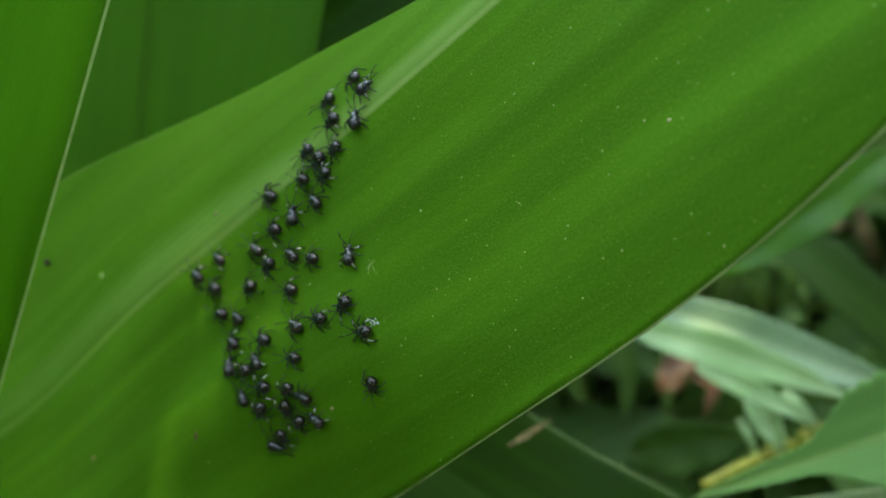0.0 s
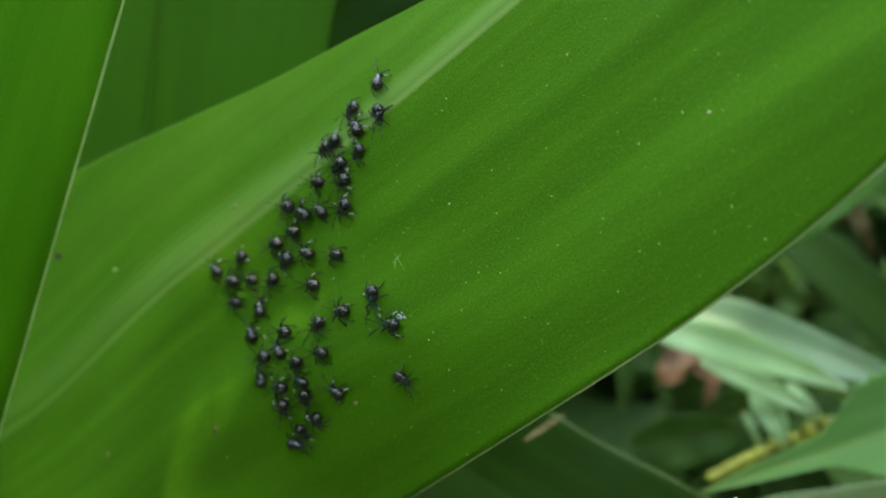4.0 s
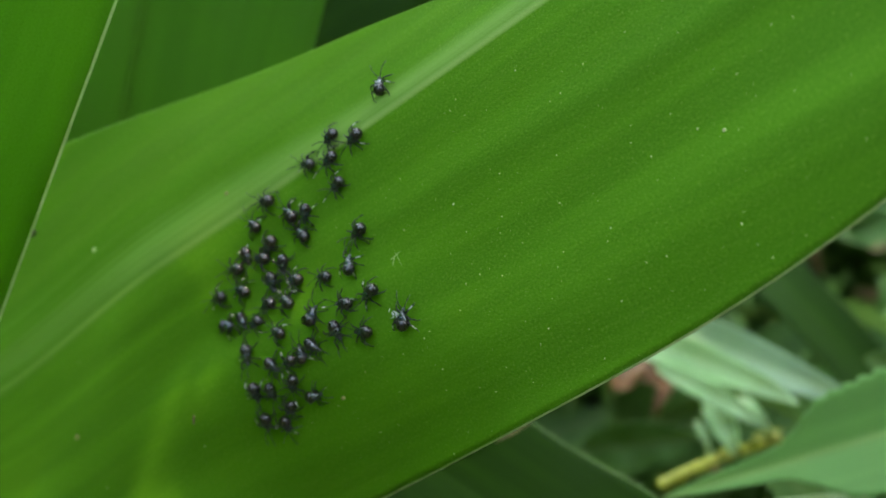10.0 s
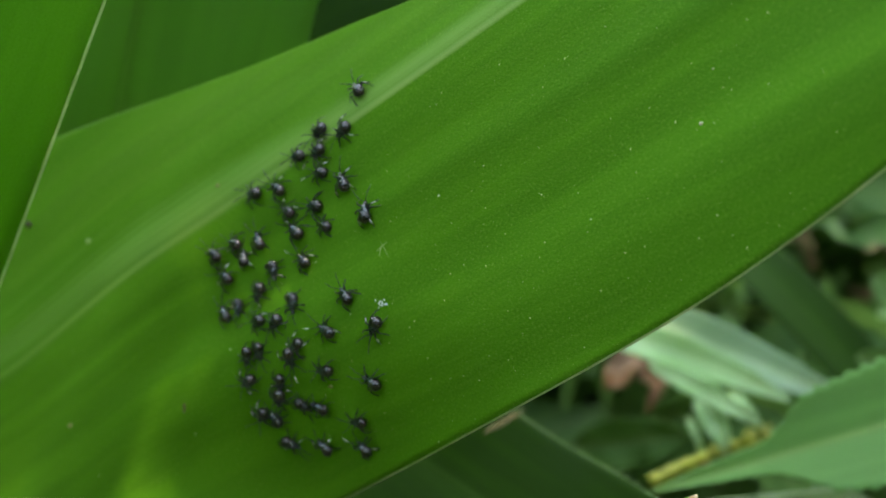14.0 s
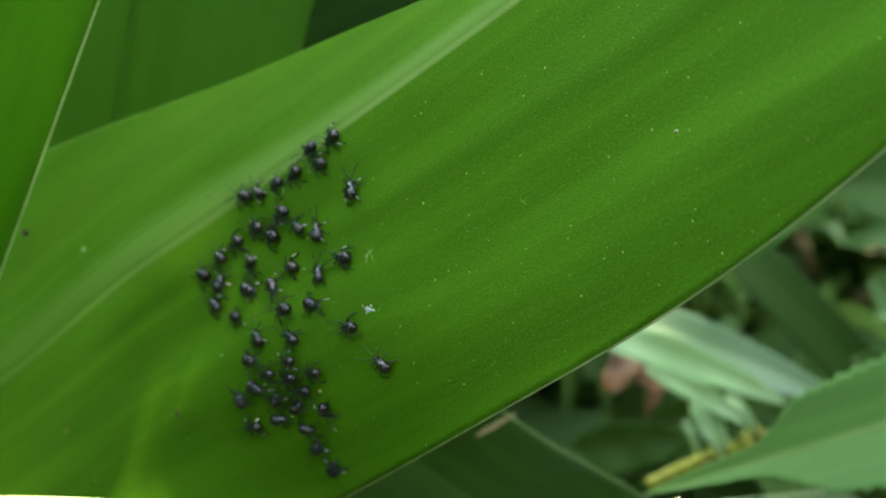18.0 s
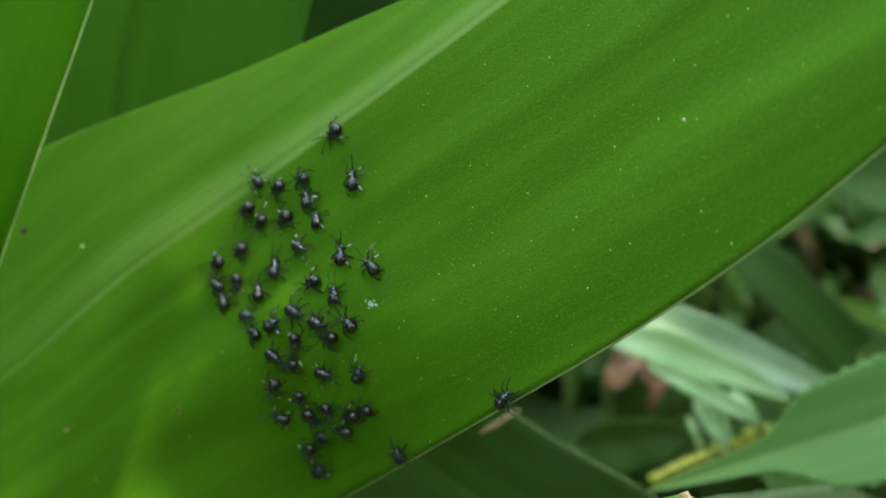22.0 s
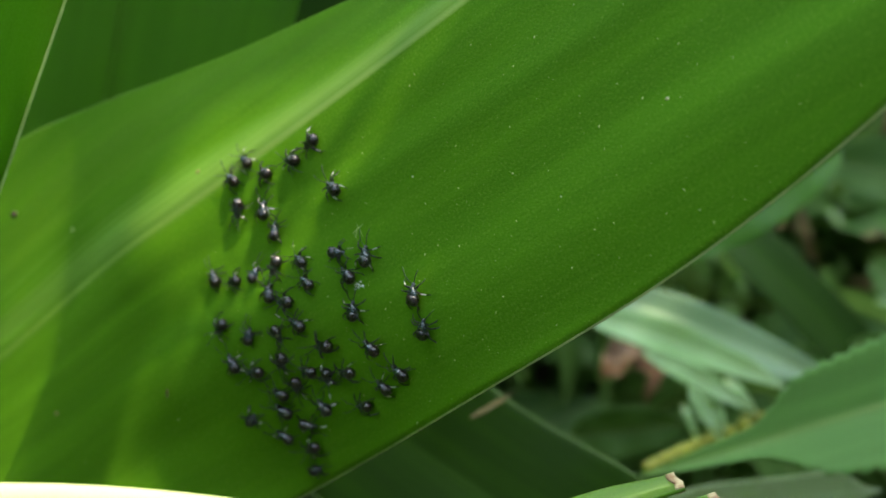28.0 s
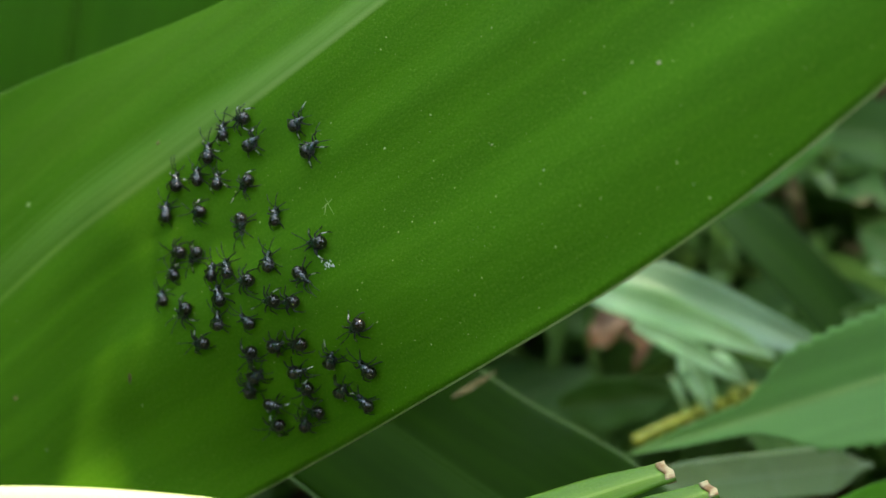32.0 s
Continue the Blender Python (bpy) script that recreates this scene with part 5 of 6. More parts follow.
    [(0, -11.1, -19.1, 151), (1, -11.1, -19.1, 117), (2, -11.1, -19.1, 151), (3, -11.1, -19.1, 151), (6, -13.6, -22.3, 151), (7, -15.0, -23.7, 119), (8, -15.3, -24.2, 153), (10, -15.3, -24.2, 155), (11, -11.8, -30.1, 157), (12, -7.9, -32.2, 156), (13, -10.2, -22.5, 154), (16, -8.2, -14.9, 119), (17, -9.3, -17.0, 118), (18, -11.3, -26.8, 72), (18.33, -11.4, -27.3, 131), (18.67, -11.5, -27.8, 190), (19, -11.7, -28.4, 250), (19.5, -12.7, -29.4, 185), (20, -13.7, -30.3, 120), (20.5, -13.7, -30.3, 184), (21, -13.2, -30.5, 247), (21.33, -12.1, -31.4, 306), (21.67, -11.1, -32.2, 365), (22, -10.0, -33.0, 425), (22.5, -10.8, -33.4, 470), (23, -11.6, -33.8, 516), (23.5, -9.3, -31.0, 562), (24, -6.9, -28.1, 608), (25, -10.5, -29.8, 581), (26.5, -12.0, -31.2, 530), (28, -13.5, -32.5, 478), (29, -14.6, -31.8, 516), (30, -16.8, -29.6, 517), (31, -11.8, -22.6, 479), (32, -10.4, -24.8, 432)],
    [(0, -1.9, -24.1, 64), (1, -4.4, -16.8, 64), (2, -2.5, -11.8, 63), (2.5, -2.9, -11.0, 106), (3, -3.4, -10.1, 149), (4.5, -5.6, -13.3, 196), (6, -7.8, -16.4, 243), (7, -8.4, -19.6, 297), (8, -8.6, -24.8, 248), (8.33, -8.6, -24.8, 189), (8.67, -8.6, -24.8, 129), (9, -8.6, -24.8, 70), (10, -8.9, -25.3, 71), (10.33, -8.9, -25.3, 131), (10.67, -8.3, -24.8, 190), (11, -8.3, -24.8, 250), (12, -8.3, -24.8, 300), (12.5, -5.9, -21.1, 364), (13, -3.8, -17.4, 428), (16, -1.4, -6.2, 476), (17, -3.0, -6.9, 511), (17.5, -5.8, -12.6, 469), (18, -8.6, -18.3, 427), (19, -7.1, -21.0, 428), (20, -3.9, -27.0, 428), (21, -3.9, -27.0, 427), (22, -5.4, -26.6, 428), (23, -5.4, -32.7, 477), (24, -5.4, -32.7, 515), (24.33, -3.5, -33.2, 575), (24.67, -1.8, -33.3, 635), (25, -0.1, -33.5, 695), (26.5, 0.7, -33.8, 740), (28, 1.4, -34.1, 785), (29, 0.3, -35.1, 733), (30, 3.8, -34.1, 784), (31, 9.1, -35.2, 734), (31.5, 3.5, -34.3, 804), (32, -2.2, -33.4, 875)],
    [(0, -19.7, -22.0, 152), (1, -19.7, -22.0, 152), (2, -20.6, -21.2, 151), (3, -19.9, -21.9, 152), (6, -20.1, -22.4, 152), (7, -20.1, -22.4, 153), (8, -22.3, -22.4, 153), (9, -20.7, -21.2, 153), (10, -22.8, -21.3, 154), (11, -23.3, -24.9, 206), (12, -23.4, -26.7, 257), (13, -25.7, -21.5, 255), (16, -26.1, -17.6, 282), (17, -26.1, -17.6, 291), (18, -24.5, -22.4, 280), (19, -23.7, -24.7, 268), (20, -23.9, -29.5, 327), (21, -18.5, -33.0, 324), (22, -16.7, -35.2, 321), (23, -16.0, -38.1, 319), (24, -11.7, -41.9, 338), (25, -9.5, -43.6, 357), (28, -6.4, -42.0, 416), (29, -4.9, -40.0, 419), (30, -2.1, -38.3, 372), (31, -8.3, -34.9, 423), (31.5, -8.7, -35.6, 359), (32, -9.0, -36.4, 295)],
    [(0, -42.3, -16.4, 154), (1, -41.9, -15.7, 154), (2, -42.5, -16.3, 153), (3, -42.6, -15.4, 154), (6, -44.7, -13.8, 153), (7, -44.7, -13.8, 154), (8, -43.3, -15.0, 155), (8.5, -41.3, -16.1, 205), (9, -39.3, -17.3, 255), (10, -40.6, -22.5, 281), (11, -38.9, -31.2, 277), (12, -38.9, -31.2, 273), (13, -38.9, -30.5, 269), (14.5, -38.9, -35.9, 214), (16, -39.0, -41.4, 159), (17, -39.0, -41.4, 158), (18, -32.8, -39.1, 158), (18.5, -32.6, -38.5, 113), (19, -32.3, -37.9, 67), (19.5, -31.4, -35.8, -5), (20, -30.6, -33.7, -77), (21, -29.7, -37.2, -46), (21.5, -28.3, -38.7, -124), (22, -26.9, -40.2, -202), (23, -27.3, -44.9, -131), (24, -33.2, -51.7, -186), (25, -33.2, -51.7, -240), (28, -34.9, -48.4, -243), (29, -37.5, -47.8, -243), (30, -39.1, -44.6, -304), (31, -35.2, -38.7, -304), (32, -32.6, -36.6, -304)],
    [(0, -38.0, -19.9, 119), (1, -36.9, -17.3, 118), (2, -36.5, -15.0, 135), (3, -36.0, -12.4, 152), (6, -37.8, -13.3, 152), (7, -39.5, -14.6, 154), (7.5, -39.8, -17.3, 220), (8, -40.2, -20.0, 285), (9, -39.1, -24.0, 241), (10, -36.1, -25.1, 197), (11, -36.9, -28.4, 153), (12, -37.8, -26.0, 109), (12.5, -38.5, -23.9, 30), (13, -39.2, -21.8, -49), (14.5, -38.0, -23.3, -126), (16, -36.7, -24.7, -204), (18, -36.7, -24.7, -204), (19, -37.5, -24.0, -235), (20, -35.1, -26.2, -253), (20.33, -35.5, -25.0, -310), (20.67, -35.8, -23.9, -367), (21, -36.2, -22.7, -423), (22, -34.4, -26.3, -386), (23, -28.2, -29.3, -414), (24, -26.5, -31.0, -442), (25, -24.2, -32.6, -470), (28, -25.9, -37.3, -454), (28.5, -26.0, -39.2, -496), (29, -26.1, -41.1, -538), (29.5, -24.6, -41.2, -580), (30, -23.1, -41.2, -622), (31, -23.6, -37.4, -608), (32, -25.4, -39.4, -608)],
    [(0, -6.6, -31.4, -170), (1, -6.6, -31.4, -170), (2, -6.6, -31.4, -118), (3, -5.7, -30.6, -118), (6, -6.3, -31.8, -118), (7, -5.5, -31.5, -117), (8, -5.5, -31.5, -167), (9, -5.5, -31.5, -115), (10, -5.5, -31.5, -165), (11, -7.3, -33.9, -116), (11.5, -8.8, -35.6, -159), (12, -10.3, -37.2, -203), (13, -11.0, -39.2, -123), (14.5, -0.6, -41.4, -163), (16, 9.8, -43.7, -204), (17, 3.1, -42.5, -243), (18, -3.4, -26.0, -205), (19, -2.9, -29.5, -204), (20, -7.5, -38.5, -204), (20.5, -1.8, -38.5, -249), (21, 3.9, -38.6, -295), (22, 1.1, -31.7, -245), (23, 1.8, -30.0, -296), (24, 5.4, -38.4, -295), (24.33, 4.4, -38.5, -235), (24.67, 3.4, -38.5, -175), (25, 2.4, -38.5, -116), (26, 4.5, -40.8, -57), (27, 6.6, -43.1, 2), (28, 8.6, -45.4, 60), (28.5, 9.2, -45.8, -2), (29, 9.8, -46.1, -65), (29.5, 7.8, -46.1, -117), (30, 5.8, -46.1, -170), (31, -2.4, -49.6, -171), (32, -2.4, -49.6, -171)],
    [(0, -13.9, -31.3, 155), (1, -13.9, -31.3, 155), (2, -14.6, -30.8, 154), (3, -14.6, -30.8, 154), (6, -13.1, -31.2, 154), (7, -12.8, -31.6, 155), (8, -11.4, -32.6, 155), (9, -10.7, -32.8, 156), (10, -12.1, -31.4, 157), (11, -15.0, -35.0, 116), (11.5, -16.1, -34.8, 187), (12, -17.2, -34.5, 258), (12.5, -17.6, -36.4, 208), (13, -18.0, -38.3, 158), (16, -14.8, -35.2, 112), (17, -14.8, -35.2, 96), (17.5, -15.2, -33.0, 32), (18, -15.4, -30.8, -33), (18.5, -12.3, -32.8, -75), (19, -9.2, -34.9, -118), (19.33, -11.3, -37.6, -62), (19.67, -13.3, -40.4, -6), (20, -15.4, -43.2, 50), (21, -15.3, -46.4, 46), (22, -14.3, -48.3, 44), (23, -11.6, -54.3, 104), (24, -13.8, -57.0, 159), (25, -16.5, -56.0, 159), (28, -15.7, -50.9, 158), (29, -19.9, -54.3, 128), (30, -18.5, -54.1, 99), (31, -16.0, -54.0, 70), (32, -14.3, -52.6, 41)],
    [(0, -20.6, -30.1, 123), (1, -21.6, -29.7, 156), (2, -21.6, -29.7, 189), (3, -21.1, -30.1, 189), (6, -21.1, -30.1, 190), (7, -21.1, -30.1, 156), (8, -21.8, -29.5, 236), (9, -21.1, -30.1, 315), (10, -16.7, -34.4, 274), (11, -16.0, -44.0, 228), (12, -9.9, -47.9, 227), (13, -16.5, -50.7, 159), (14.5, -10.8, -49.7, 104), (16, -5.2, -48.8, 49), (17, -5.6, -49.3, 47), (18, -5.1, -48.7, 109), (19, -5.0, -49.2, 109), (19.5, -5.0, -49.2, 29), (20, -5.0, -49.2, -50), (21, -2.9, -52.0, -72), (21.5, 6.0, -58.7, -24), (22, 14.8, -65.3, 24), (22.5, 20.1, -63.0, 81), (23, 25.4, -60.6, 138), (24, 8.6, -45.6, 156), (24.5, 4.2, -52.6, 102), (25, -0.3, -59.6, 48), (28, 7.0, -51.6, 51), (28.5, 6.4, -52.2, -10), (29, 5.8, -52.8, -70), (29.5, 0.9, -52.7, -13), (30, -4.1, -52.7, 45), (31, -9.9, -53.2, 43), (32, -6.8, -57.5, 107)],
    [(0, -4.9, -38.4, 154), (1, -4.9, -38.4, 189), (2, -5.5, -37.9, 154), (3, -4.5, -38.4, 154), (6, -4.5, -38.4, 154), (7, -4.0, -38.7, 155), (8, -4.0, -38.7, 155), (9, -4.5, -38.1, 156), (9.5, -3.0, -39.1, 109), (10, -1.6, -40.0, 62), (11, -0.9, -31.1, 65), (12, -0.7, -24.0, 67), (13, -0.1, -23.1, 67), (16, 3.2, -14.6, 69), (21, 3.2, -14.6, 69), (22, 3.2, -14.0, 69), (23, 3.2, -14.0, 69), (24, 3.2, -14.0, 117), (25, 2.4, -14.3, 117), (28, 0.2, -17.9, 118), (29, 0.2, -17.9, 118), (30, -0.7, -15.1, 117), (30.5, -3.6, -16.5, 63), (31, -6.5, -17.9, 9), (32, 2.3, -16.7, 10)],
    [(0, -41.0, -24.6, 127), (1, -40.3, -23.5, 110), (2, -39.6, -23.6, 93), (3, -37.9, -22.1, 76), (6, -36.7, -17.3, 103), (7, -36.7, -17.3, 112), (8, -36.5, -16.8, 121), (9, -36.2, -14.6, 130), (10, -37.7, -17.2, 138), (11, -40.1, -17.6, 147), (12, -39.4, -15.6, 156), (13, -39.4, -15.6, 120), (16, -39.4, -15.6, 156), (17, -39.4, -15.6, 121), (17.5, -39.4, -15.6, 80), (18, -39.4, -15.6, 40), (18.5, -39.0, -16.2, 0), (19, -39.0, -16.2, -40), (19.5, -36.2, -18.6, 15), (20, -33.6, -20.7, 70), (20.5, -32.7, -18.1, 130), (21, -31.7, -15.5, 190), (22, -37.7, -11.7, 172), (23, -38.0, -10.0, 154), (23.5, -36.2, -12.0, 99), (24, -34.5, -14.1, 44), (25, -30.0, -9.7, 67), (26, -28.6, -9.1, 124), (27, -27.2, -8.6, 181), (28, -25.8, -8.0, 238), (28.33, -27.5, -10.7, 180), (28.67, -29.2, -13.3, 122), (29, -30.8, -16.0, 64), (30, -31.0, -15.5, 9), (31, -31.9, -16.2, 63), (32, -32.7, -5.9, 66)],
    [(0, -30.7, -28.3, 156), (1, -30.7, -28.3, 156), (2, -31.1, -28.1, 156), (3, -31.1, -28.1, 156), (6, -30.5, -25.4, 125), (7, -28.9, -24.4, 124), (7.33, -28.5, -24.0, 180), (7.67, -28.0, -23.6, 236), (8, -27.6, -23.2, 292), (9, -26.2, -26.6, 320), (9.5, -23.8, -28.6, 360), (10, -21.5, -30.6, 400), (10.5, -20.2, -30.5, 441), (11, -18.8, -30.5, 481), (12, -22.5, -33.2, 544), (13, -22.2, -30.7, 607), (16, -24.1, -25.4, 619), (17, -23.5, -26.0, 657), (17.5, -22.7, -27.6, 587), (18, -21.9, -29.2, 518), (19, -18.3, -28.3, 484), (20, -19.3, -25.3, 515), (20.5, -20.2, -26.9, 556), (21, -21.1, -28.5, 596), (21.5, -21.1, -29.7, 637), (22, -21.0, -31.0, 678), (23, -17.9, -33.8, 657), (24, -16.4, -35.5, 637), (25, -15.8, -40.7, 619), (26.5, -16.1, -42.6, 568), (28, -16.5, -44.5, 517), (29, -17.4, -45.8, 517), (30, -22.4, -47.1, 517), (31, -21.1, -47.0, 517), (32, -17.6, -47.1, 517)],
    [(0, -24.3, -35.0, 156), (2, -24.3, -35.0, 155), (3, -23.4, -35.5, 155), (6, -23.4, -35.5, 155), (7, -23.9, -35.1, 156), (8, -23.2, -35.2, 156), (9, -23.2, -35.2, 157), (9.5, -23.8, -35.0, 233), (10, -23.8, -35.0, 308), (11, -19.9, -40.0, 263), (12, -21.6, -54.8, 281), (12.5, -22.0, -56.7, 220), (13, -22.4, -58.6, 160), (16, -26.6, -46.3, 159), (17, -26.6, -46.3, 158), (18, -27.5, -45.2, 158), (19, -24.3, -46.6, 158), (20, -15.2, -57.3, 193), (20.5, -19.7, -58.3, 117), (21, -24.1, -59.3, 42), (22, -18.4, -65.6, 53), (23, -18.4, -65.6, 64), (24, -17.3, -64.9, 75), (25, -17.9, -62.5, 86), (28, -17.6, -58.0, 159), (29, -26.9, -58.1, 159), (30, -27.6, -59.6, 159), (31, -27.9, -58.9, 159), (32, -26.3, -59.4, 159)],
    [(0, -43.8, -29.3, 72), (1, -44.2, -28.4, 72), (2, -42.8, -27.4, 72), (3, -42.1, -25.1, 72), (4.5, -41.5, -23.2, 114), (6, -40.9, -21.4, 156), (7, -40.9, -21.4, 184), (8, -45.2, -21.6, 254), (9, -44.1, -23.3, 296), (10, -45.7, -22.0, 338), (11, -42.2, -23.4, 259), (11.5, -42.8, -26.4, 209), (12, -43.4, -29.5, 160), (13, -39.8, -36.1, 234), (14.5, -42.2, -39.3, 154), (16, -44.5, -42.6, 75), (16.5, -43.8, -40.1, 25), (17, -43.2, -37.6, -25), (18, -38.7, -39.7, -50), (19, -35.4, -40.1, -76), (20, -35.4, -39.5, -101), (21, -33.4, -41.9, -126), (22, -34.3, -41.7, -151), (23, -35.2, -41.1, -177), (24, -35.2, -41.1, -202), (25, -35.2, -41.1, -202), (28, -36.3, -42.2, -202), (28.5, -36.6, -41.4, -271), (29, -36.8, -40.6, -340), (30, -31.2, -38.5, -309), (31, -30.1, -38.3, -278), (32, -29.3, -32.9, -278)],
    [(0, -34.9, -31.6, 102), (1, -34.2, -31.7, 102), (3, -34.2, -31.7, 102), (6, -35.1, -26.6, 119), (7, -35.4, -26.1, 125), (8, -34.6, -26.6, 130), (9, -32.9, -28.6, 136), (10, -30.3, -30.1, 141), (11, -31.4, -28.1, 147), (12, -32.7, -28.9, 152), (13, -34.1, -27.0, 158), (16, -29.6, -33.2, 158), (17, -31.3, -32.1, 158), (18, -31.3, -32.1, 100), (19, -30.6, -31.4, 42), (20, -31.8, -30.9, -16), (21, -25.5, -32.7, -57), (22, -23.1, -36.3, -113), (23, -24.2, -37.9, -169), (23.5, -23.7, -42.8, -215), (24, -23.3, -47.6, -260), (24.5, -20.0, -47.3, -207), (25, -16.7, -46.9, -153), (28, -21.0, -49.0, -126), (29, -21.7, -48.9, -117), (29.5, -23.2, -51.8, -48), (30, -24.7, -54.7, 22), (30.33, -23.4, -54.2, -37), (30.67, -22.1, -53.6, -97), (31, -20.8, -53.1, -156), (32, -24.1, -54.6, -156)],
    [(0, -38.8, -31.5, 157), (1, -38.3, -31.8, 157), (2, -38.3, -31.8, 157), (3, -38.5, -31.1, 157), (6, -39.6, -27.0, 227), (7, -39.5, -26.4, 251), (8, -39.3, -25.3, 275), (9, -38.8, -30.7, 266), (10, -40.6, -29.9, 257), (11, -41.6, -34.3, 328), (11.5, -39.8, -35.5, 279), (12, -37.9, -36.7, 231), (13, -36.7, -40.9, 262), (14.5, -37.3, -44.6, 209), (16, -37.8, -48.4, 155), (16.5, -39.9, -47.4, 113), (17, -42.0, -46.4, 71), (17.5, -40.6, -46.9, 28), (18, -39.1, -47.4, -14), (19, -35.1, -48.3, -35), (20, -33.2, -46.5, -56), (21, -32.8, -48.9, -77), (22, -32.1, -49.9, -98), (23, -33.2, -56.9, -26), (24, -32.3, -59.1, 47), (24.5, -30.8, -57.5, 100), (25, -29.4, -56.0, 152), (28, -37.8, -51.6, 104), (29, -39.1, -54.8, 88), (30, -41.1, -57.0, 72), (31, -40.2, -54.0, 55), (32, -37.4, -50.0, 55)],
    [(0, -36.0, -36.3, 157), (2, -36.0, -36.3, 157), (3, -37.2, -36.8, 157), (6, -38.5, -36.4, 157), (7, -38.5, -36.4, 157), (8, -38.8, -36.9, 190), (9, -39.8, -36.6, 223), (10, -42.7, -37.3, 256), (10.5, -43.3, -39.6, 319), (11, -43.9, -42.0, 383), (11.5, -42.1, -41.2, 304), (12, -40.3, -40.5, 225), (13, -41.1, -42.5, 220), (16, -48.3, -48.4, 173), (17, -46.4, -48.8, 158), (18, -45.4, -46.8, 158), (19, -38.0, -47.4, 151), (20, -38.9, -47.7, 143), (21, -38.5, -48.2, 136), (25, -38.5, -48.2, 105), (28, -40.9, -39.0, 82), (29, -40.7, -37.5, 74), (30, -38.4, -29.8, 134), (31, -34.9, -29.9, 194), (32, -39.1, -31.0, 194)],
    [(0, -30.4, -39.0, -171), (1, -30.4, -39.0, -171), (2, -30.6, -38.1, -171), (3, -30.6, -35.7, -171), (6, -30.7, -33.2, -171), (7, -30.6, -32.0, -187), (8, -31.2, -30.6, -203), (9, -28.7, -31.7, -202), (10, -30.2, -35.9, -184), (11, -31.0, -38.3, -165), (12, -29.0, -35.8, -146), (13, -32.6, -38.2, -109), (16, -34.4, -43.2, -179), (17, -34.4, -43.2, -202), (17.5, -35.3, -43.9, -258), (18, -36.0, -44.3, -314), (19, -32.2, -40.4, -354), (19.5, -30.2, -40.2, -409), (20, -28.1, -40.0, -465), (21, -29.4, -44.7, -479), (22, -30.8, -46.0, -494), (23, -34.9, -50.2, -492), (24, -39.6, -55.5, -530), (25, -40.5, -53.8, -569), (26.5, -44.2, -51.7, -631), (28, -47.9, -49.7, -692), (29, -43.8, -47.5, -627), (30, -44.0, -43.9, -648), (31, -42.3, -38.9, -617), (32, -45.2, -26.7, -617)],
    [(0, -28.0, -42.6, 120), (1, -28.0, -42.6, 120), (2, -27.5, -42.0, 120), (3, -29.9, -41.5, 120), (6, -35.3, -32.1, 171), (7, -34.9, -32.8, 189), (8, -35.3, -34.2, 206), (9, -36.0, -36.0, 223), (10, -38.9, -38.7, 261), (11, -37.2, -40.1, 299), (11.5, -36.0, -42.3, 245), (12, -34.8, -44.4, 191), (13, -33.7, -44.6, 258), (16, -35.2, -51.9, 299), (17, -37.0, -50.3, 313), (18, -34.8, -51.6, 326), (18.5, -32.9, -52.8, 391), (19, -31.1, -54.0, 456), (20, -32.3, -52.5, 507), (21, -32.7, -53.8, 557), (22, -33.9, -54.6, 607), (23, -35.9, -59.2, 652), (24, -34.4, -62.9, 600), (25, -35.1, -63.2, 548), (26, -38.0, -63.7, 607), (27, -40.9, -64.1, 665), (28, -43.8, -64.5, 723), (29, -35.5, -64.1, 744), (29.33, -34.2, -63.5, 800), (29.67, -32.9, -62.9, 856), (30, -31.6, -62.3, 912), (30.5, -33.4, -62.7, 837), (31, -35.2, -63.1, 763), (32, -32.5, -60.6, 763)],
    [(0, -43.5, -36.3, 69), (1, -43.5, -36.3, 69), (2, -41.9, -34.7, 69), (3, -42.5, -34.3, 69), (6, -41.2, -31.0, 2), (7, -39.4, -30.4, -20), (8, -37.3, -30.4, -43), (9, -34.1, -33.3, -53), (10, -35.6, -34.4, -63), (11, -32.8, -33.2, -73), (12, -32.8, -33.2, -84), (13, -34.8, -32.8, -94), (16, -36.3, -34.9, -125), (17, -35.6, -35.4, -72), (18, -36.3, -34.6, -18), (19, -37.4, -33.5, 35), (20, -34.3, -31.3, 66), (21, -31.7, -30.7, 96), (22, -32.5, -31.3, 127), (24, -32.5, -31.3, 205), (25, -32.5, -31.3, 251), (26.5, -32.9, -33.5, 330), (28, -33.6, -35.8, 409), (29, -30.5, -32.2, 417), (30, -31.3, -31.4, 426), (31, -31.2, -33.1, 435), (32, -29.8, -27.8, 435)],
    [(0, -40.2, -39.3, -144), (1, -39.6, -39.0, -144), (2, -40.3, -39.5, -144), (3, -40.3, -39.5, -144), (6, -41.1, -40.5, -144), (9, -41.1, -40.5, -144), (10, -44.9, -43.4, -118), (11, -46.7, -42.7, -92), (12, -47.2, -44.7, -66), (13, -44.5, -50.9, -67), (16, -44.4, -53.6, -69), (17, -42.2, -59.3, -24), (18, -36.7, -61.7, 41), (19, -40.7, -62.6, 41), (20, -40.5, -61.4, 41), (21, -41.4, -60.0, 40), (22, -42.2, -60.7, 31), (23, -40.1, -63.3, 21), (24, -39.8, -61.2, 12), (24.33, -37.7, -60.7, 69), (24.67, -35.7, -60.3, 126), (25, -33.6, -59.9, 183), (28, -38.7, -60.2, 183), (29, -38.3, -60.8, 183), (30, -38.1, -59.3, 183), (31, -37.9, -58.8, 183), (32, -38.2, -58.0, 183)],
